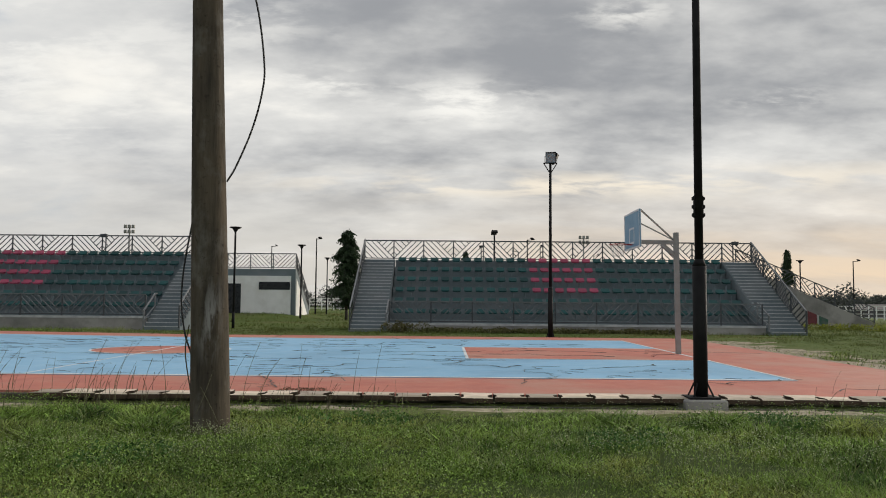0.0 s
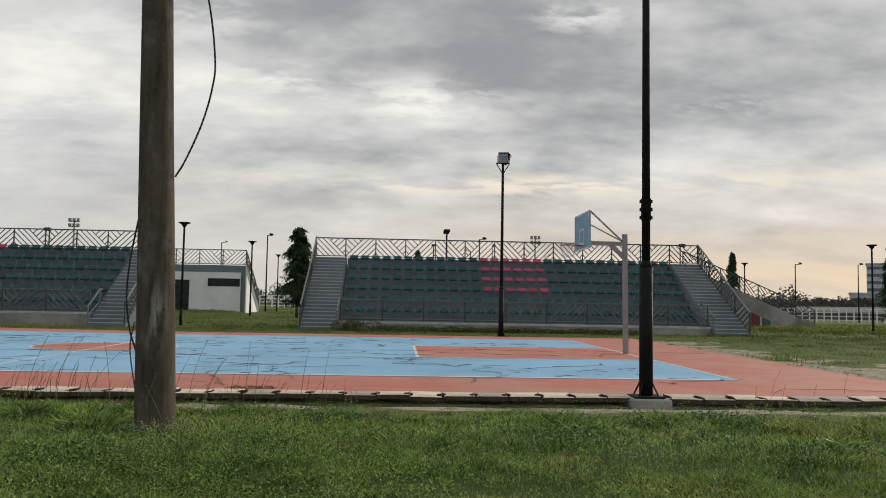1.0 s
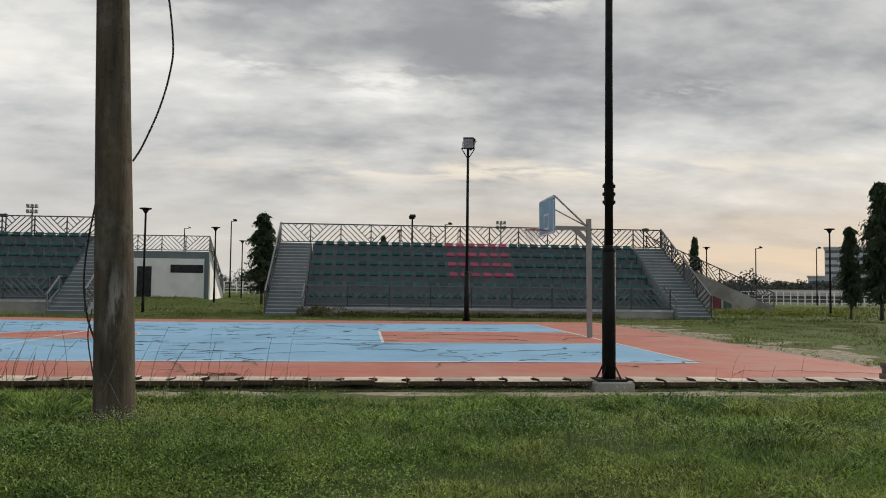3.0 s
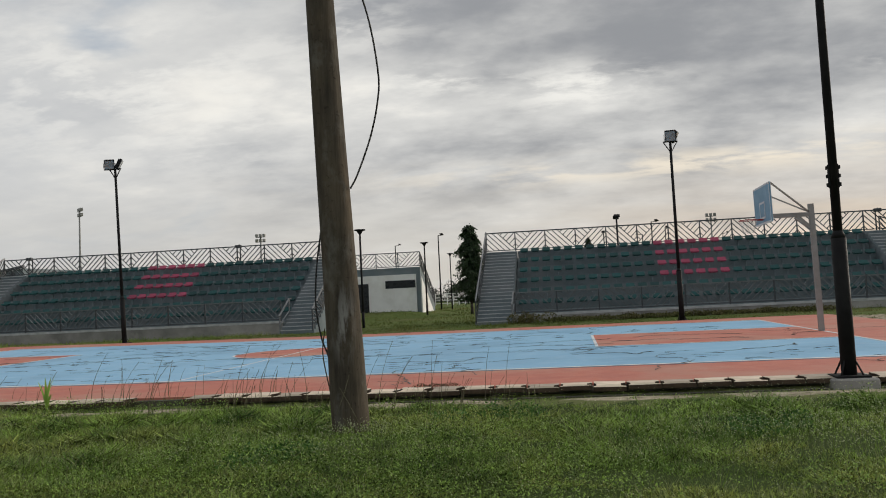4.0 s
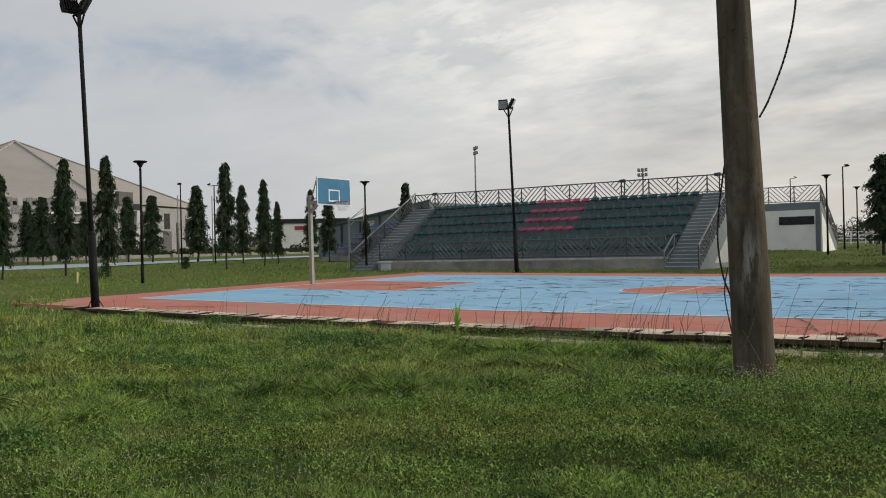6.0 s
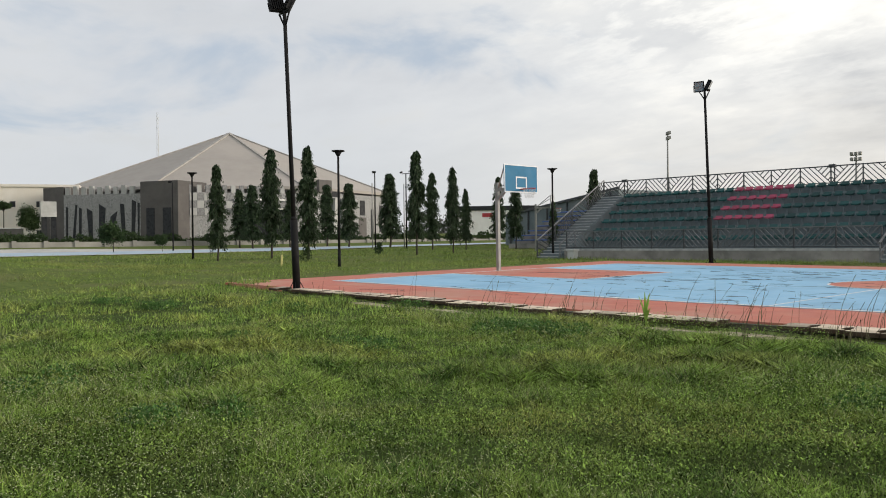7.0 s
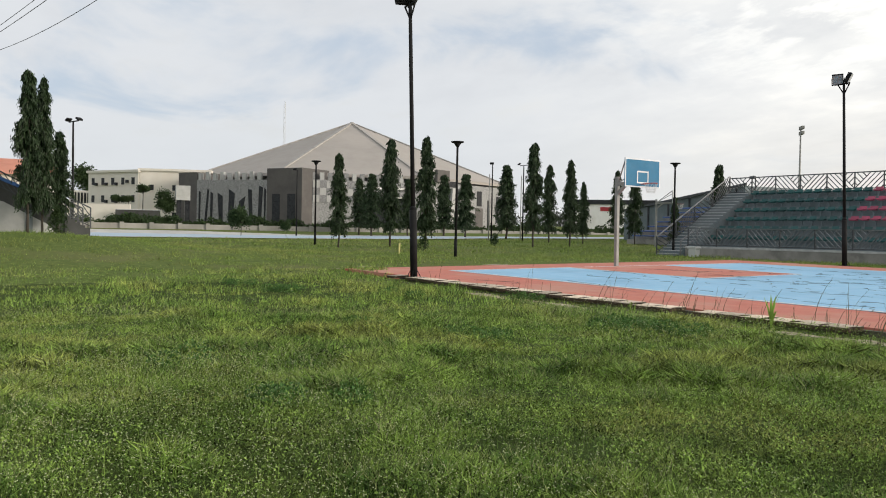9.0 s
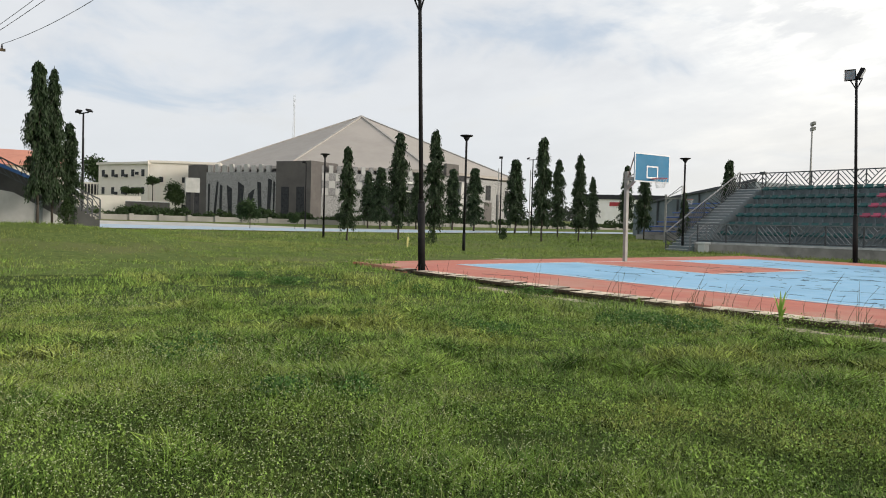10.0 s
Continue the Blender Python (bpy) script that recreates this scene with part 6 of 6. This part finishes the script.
def build_far_stands():
    # flank of a stand facing north, past the tall trees
    e = thing("grandstand", (0, 0, 0), "grandstand flank with white wall and blue steel parapet", "grandstand")
    zb = 0.5
    x0, x1 = -54.0, -34.2
    part("terrace", prism_x(B(), [(-25, zb), (-25, 6.2), (-17.8, 3.3), (-16.7, 2.85), (-15.0, 1.55), (-14.4, 1.35), (-14.4, zb)], x0, x1), "darkconc", e, "grey concrete flank with tree shade in its colour")
    part("flank_wall", prism_x(B(), [(-25, zb), (-25, 3.6), (-17.6, 2.32), (-15.7, 1.30), (-15.2, zb)], x1, x1 + 0.05), "dimwhite", e, "dull white lower wall")
    for y in (-16.55, -20.0):
        part("pillar", box(B(), x1 + 0.05, x1 + 0.12, y - 0.14, y + 0.14, zb, 1.98 + 0.1 * (y < -18)), "greycoat", e)
    part("parapet", prism_x(B(), [(-25, 6.2), (-25, 6.36), (-17.8, 3.46), (-16.6, 2.96), (-16.6, 2.8), (-17.8, 3.3)], x1 - 0.12, x1 + 0.03), "bluecoat", e, "blue steel parapet")
    rail_run(e, (x1, -15.0, 1.55), (x1, -24.8, 6.4), 0.75, 6)
    for xx in (x1 + 0.1, x1 - 1.6):
        rail_run(e, (xx, -15.05, 1.72), (xx, -13.95, 1.2), 0.95, 2)
    sb = B()
    for k in range(5):
        box(sb, x1 - 1.6, x1 + 0.1, -15.05 + 0.22 * k, -14.83 + 0.22 * k, zb - 0.1, 1.72 - 0.13 * k)
    part("stair", sb, "darkconc", e)
    # stand facing east, behind the seats on the sunward side
    e = thing("grandstand", (0, 0, 0), "grey concrete grandstand flank with latticed stair rail and painted mural", "grandstand")
    zb = gz(30, 34)
    part("terrace", prism(B(), [(26.6, zb), (26.6, 4.5), (27.2, 4.45), (36.4, 0.55), (36.4, zb)], 33.2, 50), "conc", e, "grey concrete flank")
    rail_run(e, (36.4, 33.3, 0.55), (27.2, 33.3, 4.4), 1.05, 7)
    top = lambda x: 3.35 - (x - 27.2) * 0.424
    for xx, w, m in ((31.9, 0.6, "muralred"), (32.51, 0.12, "dullwhite"), (32.64, 0.6, "muralgreen")):
        part("mural_panel", prism(B(), [(xx, 0.45), (xx + w, 0.45), (xx + w, top(xx + w)), (xx, top(xx))], 33.14, 33.19), m, e, "patch of a painted mural")
    # blue-seated terrace and grey shed past the west stand
    e = thing("grandstand", (-46.5, 33.0, 0), "small terrace with rows of blue seats", "grandstand", rz=-12)
    stepped_terrace(e, 3.2, 11, 0, gz(-43, 34), 7, 0.42, 0.8, "seatb", "conc")
    e = thing("grandstand", (-56.0, 45.5, 0), "long grey grandstand back with a sloping top", "grandstand", rz=-8)
    zb = gz(-50, 46)
    part("wall", prism(B(), [(0, zb), (0, 4.0), (17, 6.1), (17, zb)], 0, 7), "greycoat", e)
    part("roof_edge", prism(B(), [(-0.3, 3.96), (-0.3, 4.18), (17.2, 6.35), (17.2, 6.13)], -0.25, 0.0), "rail", e)
    for k in range(6):
        bb = B()
        bar(bb, (1 + k * 3.0, -0.1, zb), (1 + k * 3.0, -0.1, 4.05 + 0.37 * k), 0.15)
        part("post", bb, "rail", e)
    e = thing("warehouse", (-101.5, 81.5, 0), "white warehouse with a dark roof band and red sign patch", "building", rz=44)
    part("wall", box(B(), 0, 14, 0, 12, 1.6, 6.9), "white", e)
    part("roof_band", box(B(), -0.2, 14.2, -0.2, 12.2, 6.9, 7.7), "dark", e, "dark blue roof band")
    part("sign", box(B(), 4.6, 6.4, -0.08, -0.02, 5.7, 6.4), "mural", e, "plain red sign patch")
    # house with orange roof over the far-left stand
    e = thing("house", (-84, -16, 0), "cream house with an orange tiled roof", "house", rz=84)
    part("wall", box(B(), 0, 9, 0, 8, 1.2, 6.2), "cream", e)
    part("roof", prism_x(B(), [(-0.6, 6.2), (4, 8.0), (8.6, 6.2)], -0.6, 9.6), "orange", e, "orange tiled roof")
    for k in range(3):
        part("window", box(B(), 1.2 + 2.7 * k, 2.4 + 2.7 * k, -0.05, 0.02, 4.2, 5.5), "dark", e)


def small_tree(x, y, h, r, label, seed, material="bush", low=0.5):
    e = thing("tree", (x, y, gz(x, y) - 0.05), label, "tree")
    rng = np.random.default_rng(seed)
    t = B()
    bar(t, (0, 0, 0), (0.05, 0.02, h * (low + 0.05)), 0.16 * h / 5, n=8, w2=0.09 * h / 5)
    V, T = [], []
    for k in range(9):
        a, u = rng.uniform(0, 6.283), rng.uniform(0.3, 1.0)
        c = np.array([math.cos(a) * r * u * 0.8, math.sin(a) * r * u * 0.8, h * rng.uniform(low, 0.9)])
        bar(t, (0.03, 0.01, h * (low - 0.08)), c, 0.05, n=5, w2=0.02)
        n = 330
        q = rng.normal(0, 1, (n, 3)) * np.array([1, 1, 1 if low < 0.6 else 0.55]) * r * 0.30 + c
        for p in q:
            d, sd = rng.normal(0, 1, 3), rng.normal(0, 1, 3)
            d, sd = d / np.linalg.norm(d) * min(0.3, 0.14 * r), sd / np.linalg.norm(sd) * min(0.18, 0.08 * r)
            i = len(V)
            V.extend([p - d, p + sd, p + d, p - sd])
            T.extend([(i, i + 1, i + 2), (i, i + 2, i + 3)])
    part("trunk", t, "bark", e)
    c = mesh_np("crown", np.array(V), np.array(T), material)
    c.parent = e
    return e


def flood_mast(x, y, h, turn):
    e = thing("floodlight_mast", (x, y, gz(x, y)), "tall distant stadium mast with clustered floodlights", "floodlight mast", "stadium masts", rz=turn)
    p = B()
    bar(p, (0, 0, 0), (0, 0, h), 0.45, n=10, w2=0.22)
    part("pole", p, "galv", e)
    f = B()
    bar(f, (-0.85, 0, h - 0.15), (0.85, 0, h - 0.15), 0.09)
    bar(f, (-0.85, 0, h - 0.95), (0.85, 0, h - 0.95), 0.09)
    part("frame", f, "rail", e)
    for k in (-1, 0, 1):
        for j in (0, 1):
            # pale head colour stands in for haze over the distance
            part("floodlight", box(B(), k * 0.62 - 0.2, k * 0.62 + 0.2, -0.35, 0.1, h - 0.95 + 0.8 * j, h - 0.45 + 0.8 * j, 0.03), "galv", e)


def build_distance():
    # white fence, low roofs and an office block towards the sun
    for p, q in (((52, 79), (100, 54)), ((-16, 92), (6, 96))):
        d = Vector((q[0] - p[0], q[1] - p[1], 0))
        e = thing("fence", (p[0], p[1], gz(*p) - 0.05), "white-painted slatted boundary fence", "fence", "white fences", rz=math.degrees(math.atan2(d.y, d.x)))
        L = d.length
        n = int(L / 0.8)
        post = None
        for i in range(n + 1):
            m = pose(i * L / n, 0, 0)
            if post is None:
                post = part("post", box(B(), -0.07, 0.07, -0.07, 0.07, 0, 1.7), "white", e)
            else:
                again(post, m, e)
        for z in (0.3, 0.75, 1.2, 1.65):
            part("rail", box(B(), 0, L, -0.05, 0.05, z - 0.045, z + 0.045), "white", e)
    block_building("office_block", (123.2, 176.3), (131.5, 171.3), 10, 1.5, 12.4, 7, 3, "paleconc", "pale multi-storey office block with blue-grey window bands", winw=0.92, winh=0.4, glass="farglass")
    block_building("stair_tower", (131.7, 171.2), (134.3, 169.7), 8, 1.5, 14.4, 6, 2, "paleconc", "pale stair tower beside the office block", winw=0.3, winh=0.3)
    block_building("low_office", (115.2, 169.6), (119.8, 167.2), 6, 1.0, 5.4, 2, 2, "paleconc", "low pale office with window bands", winw=0.9, winh=0.35, glass="farglass")
    for k, (x, y, w) in enumerate(((70, 104, 14), (86, 96, 12), (104, 88, 14), (20, 118, 12), (-10, 112, 12))):
        e = thing("shed", (x, y, 0), "low shed with a dull metal roof", "shed", "low sheds", rz=-30 + 7 * k)
        z = gz(x, y)
        part("wall", box(B(), 0, w, 0, 7, z, z + 1.3), "taupe", e)
        part("roof", prism_x(B(), [(-0.5, z + 1.3), (3.5, z + 2.1), (7.5, z + 1.3)], -0.5, w + 0.5), "oldroof", e, "dull sheet roof")
    for x, y, h in ((-58.6, 28.8, 6.6), (-58.3, 32.7, 6.6), (-53.7, 32.5, 6.1)):
        pb = B()
        bar(pb, (0, 0, -0.1), (0, 0, h), 0.13, n=8, w2=0.10)
        o = part("slim_post", pb, "galv")
        o.location = (x, y, gz(x, y))
        tagged(o, "slim pale galvanised post beside the far court", "post", "posts by the far court")
    rg = random.Random(8)
    foliage_mass("yellow_plants", [(x, 27.5 - 0.5 * (x - 31) + rg.uniform(-1, 1), gz(x, 27) + 0.12, rg.uniform(0.4, 0.8), 0.26) for x in np.arange(26.5, 37.5, 0.55)], "low yellow-green plants growing in a strip on the grass", "yellowgreen", 62, 220, 0.16, "plants")
    foliage_mass("scrub", [(x, 15.75 + rg.uniform(-0.25, 0.25), gz(x, 15.8) + 0.08 + h * 0.4, rg.uniform(0.3, 0.6), h) for x, h in [(5.0 + 0.3 * k + rg.uniform(-0.3, 0.3), rg.uniform(0.15, 0.36) * (1.0 if k < 6 else 0.4)) for k in range(46)]], "brown-green scrub along the foot of the grandstand", "scrub", 63, 170, 0.13, "scrub")
    foliage_mass("dead_weeds", [(5.53 + dx, -10.15 + dy, -0.02 + 0.04, 0.15, 0.045) for dx, dy in ((0, 0), (0.22, 0.05), (-0.2, -0.03))], "low clump of dead brown weeds at the court edge", "deadweed", 66, 520, 0.02, "weeds")
    foliage_mass("conical_shrub", [(-32.1, -15.75, gz(-32.1, -15.75) + 0.30, 0.42, 0.34), (-32.1, -15.75, gz(-32.1, -15.75) + 0.68, 0.25, 0.32), (-32.1, -15.75, gz(-32.1, -15.75) + 0.98, 0.12, 0.2)], "small conical green shrub beside the columnar trees", "bush", 64, 260, 0.13, "shrub")
    st = B()
    bar(st, (0, 0, -0.1), (0.02, 0, 0.55), 0.07)
    o = part("marker_stake", st, "yellowpaint")
    o.location = (-27.9, -0.75, gz(-27.9, -0.75))
    tagged(o, "short pale yellow marker stake in the grass", "stake")
    for k, (x, y, r) in enumerate(((-39.5, 14.5, 0.30), (-41.8, 16.2, 0.26), (-31.5, 3.0, 0.4))):
        z = gz(x, y)
        foliage_mass("shrub", [(x, y, z + 0.30, r, 0.30), (x + 0.1, y, z + 0.62, r * 0.6, 0.28)], "small wild shrub standing in the grass", "bush", 65 + k, 190, 0.13, "shrub")
    flood_mast(-67.0, 96.0, 17.0, 137)
    flood_mast(-42.3, 108.1, 12.4, 0)
    flood_mast(30.9, 117.0, 12.8, 0)
    # slender radio mast behind the hall
    e = thing("radio_mast", (-221, 78.6, 2.0), "slender pale lattice radio mast", "mast")
    p = B()
    for k in range(3):
        a = k * 2.094
        bar(p, (0.5 * math.cos(a), 0.5 * math.sin(a), 0), (0.25 * math.cos(a), 0.25 * math.sin(a), 37), 0.06)
    for k in range(24):
        z = 1.5 * k
        w = 0.5 - 0.25 * z / 37
        bar(p, (w, 0, z), (-0.5 * w, 0.866 * w, z + 1.5), 0.05)
        bar(p, (-0.5 * w, 0.866 * w, z), (-0.5 * w, -0.866 * w, z + 1.5), 0.05)
    part("lattice", p, "paleconc", e)
    small_tree(-96.3, 7.8, 4.4, 1.05, "bushy dark green tree beside the low wall", 51)
    small_tree(-71.8, 8.0, 2.9, 1.0, "small round young tree before the hall", 52)
    small_tree(-70.0, 12.0, 1.7, 0.5, "small round young tree before the hall", 53)
    small_tree(-112, 5.6, 3.9, 0.75, "small tree before the cream building", 54, low=0.78)
    small_tree(-111, 7.0, 3.9, 0.75, "small tree before the cream building", 55, low=0.78)
    small_tree(-112, 9.2, 5.6, 0.85, "small palm-like tree before the cream building", 56, low=0.78)
    small_tree(-157, 11.4, 10.2, 2.5, "broad dark tree behind the cream building", 57)
    e = thing("hoarding", (-112, -1.5, 0), "long plain cream hoarding wall", "wall", rz=62)
    part("panel", box(B(), 0, 9.0, 0, 0.3, 1.6, 4.3), "cream", e)
    foliage_mass("clipped_hedge", [(-104 + 0.3 * k, 3.5 + 0.9 * k, 2.2, 0.9, 0.8) for k in range(6)], "dark clipped hedge by the hoarding", "bush", 61, 200, 0.35, "hedge")
    pb = B()
    bar(pb, (0, 0, -0.1), (0, 0, 6.5 - gz(-51.6, -11.4)), 0.16, n=8, w2=0.12)
    o = part("slim_post", pb, "rail")
    o.location = (-51.6, -11.4, gz(-51.6, -11.4))
    tagged(o, "slim dark post beside the columnar trees", "post")
    e = thing("annexe", (-139.8, 6.8, 0), "pale annexe with tall dark window strips behind the hoarding", "building", rz=90)
    part("wall", box(B(), -1.4, 1.4, 0, 3, 1.0, 7.15), "cream", e)
    for k in range(5):
        part("window", box(B(), -1.16 + 0.5 * k, -0.86 + 0.5 * k, -0.06, 0.0, 5.1, 6.8), "dark", e)
    e = thing("low_wall", (-107.5, 4.5, 0), "low grey rendered wall before the cream building", "wall", rz=75.5)
    part("wall", box(B(), 0, 5.6, 0, 0.25, 1.2, 3.55), "darkconc", e)
    part("coping", box(B(), -0.05, 5.65, -0.05, 0.30, 3.55, 3.64), "paleconc", e)
    e = thing("gateway", (-95.7, 9.5, 0), "pale concrete gateway canopy on dark pillars beside the hall", "gateway", rz=78)
    part("canopy", box(B(), -0.7, 1.0, -0.6, 0.6, 4.7, 6.5), "dimwhite", e)
    for u in (-0.3, 0.65):
        part("pillar", box(B(), u - 0.28, u + 0.28, -0.3, 0.3, 1.0, 4.7), "dark", e, "dark pillar")
    b = B()
    box(b, -0.24, 0.24, -0.22, 0.22, -0.05, 0.52, 0.03)
    box(b, -0.30, 0.30, -0.27, 0.27, 0.44, 0.56, 0.02)
    o = part("concrete_planter", b, "paleconc")
    o.location = (-23.0, 15.75, gz(-23, 15.75) + 0.02)
    tagged(o, "small pale concrete planter block before the grandstand", "planter")
    # spare cover slabs piled at the end of the drain
    rng = random.Random(14)
    for k in range(3):
        for j in range(2):
            sb = part("spare_slab", box(B(), -0.24, 0.24, -0.23, 0.23, 0, 0.085, 0.008), "oldslab")
            sb.matrix_basis = pose(15.85 + 0.50 * j + rng.uniform(-0.03, 0.03), -10.75 + rng.uniform(-0.03, 0.03), 0.03 + 0.087 * k, 0, 0, rng.uniform(-5, 5))
            tagged(sb, "spare concrete cover slab in a pile", "slab", "spare slabs")


def build_court_wear():
    """Cracks in the paint and dead stalks lying on the court."""
    rng = np.random.default_rng(71)
    V, T = [], []
    def strip(pts, w, lift):
        n = len(pts)
        i0 = len(V)
        for k, p in enumerate(pts):
            q = pts[min(k + 1, n - 1)] if k < n - 1 else p
            o = pts[max(k - 1, 0)]
            d = np.array([q[0] - o[0], q[1] - o[1]])
            d = d / (np.linalg.norm(d) + 1e-6)
            ww = w * (0.5 + rng.random())
            for s in (-1, 1):
                x, y = p[0] - d[1] * ww * s, p[1] + d[0] * ww * s
                V.append((x, y, court_z(x, y) + lift))
        for k in range(n - 1):
            a = i0 + 2 * k
            T.extend([(a, a + 1, a + 3), (a, a + 3, a + 2)])
    def tufts(pts, hmax):
        """A ragged low edge of weeds standing in a crack."""
        i0 = len(V)
        for k, (x, y) in enumerate(pts):
            h = hmax * rng.random() ** 2 * (0 < k < len(pts) - 1)
            V.append((x, y, court_z(x, y) + 0.012))
            V.append((x + rng.normal(0, 0.01), y, court_z(x, y) + 0.016 + h))
        for k in range(len(pts) - 1):
            a = i0 + 2 * k
            T.extend([(a, a + 2, a + 3), (a, a + 3, a + 1)])

    def crack(x, y, n, a, w, tall):
        pts, turn = [(x, y)], 0.0
        for k in range(n):
            if rng.random() < 0.22:
                turn = rng.choice([-1.0, 1.0]) * rng.uniform(0.4, 1.3)
            elif rng.random() < 0.5:
                turn = 0.0
            b = a + turn + rng.normal(0, 0.25)
            step = rng.uniform(0.10, 0.26)
            x, y = x + step * math.cos(b), y + step * math.sin(b)
            if not (-16 < x < 16.8 and -9.9 < y < 9.7):
                break
            pts.append((x, y))
        if len(pts) > 3:
            strip(pts, w, 0.0145)
            tufts(pts, tall)

    for x, y, n, a in ((8.3, -2.5, 14, -1.9), (7.6, -4.6, 14, 0.0), (3.6, -4.9, 16, 0.35), (1.0, -3.0, 20, 0.1), (6.0, -1.8, 18, 0.3), (8.6, -1.0, 22, 0.05), (9.2, 0.6, 18, -0.1), (10.6, -5.2, 12, 0.5)):
        crack(x, y, n, a, 0.020, 0.010)
    for k in range(48):
        x, y = rng.uniform(-13, 15.5), rng.uniform(-9.6, 6.5)
        crack(x, y, int(rng.uniform(6, 26)), rng.normal(0, 0.25) + (math.pi / 2 if rng.random() < 0.15 else 0), rng.uniform(0.006, 0.014), rng.uniform(0.0, 0.006))
    for k in range(330):
        x, y = rng.uniform(-9, 13.5), rng.uniform(-7.4, 6.0)
        if vnoise(x, y, 0.28, 77) < 0.45:
            continue
        a = rng.normal(0, 0.5)
        L = rng.uniform(0.12, 0.6)
        pts = [(x + L * f * math.cos(a), y + L * f * math.sin(a) + 0.05 * math.sin(3 * f)) for f in np.linspace(0, 1, 5)]
        tufts(pts, 0.009)
    o = mesh_np("court_cracks", np.array(V), np.array(T), "crack")
    tagged(o, "dark hairline cracks and dead stalks on the court paint", "cracks", kind="stuff")


build_wires()
build_far_stands()
build_distance()
build_court_wear()
build_sand()
build_tall_plant()
build_cable()
build_stems()
build_grass()
build_weeds()
build_clumps()
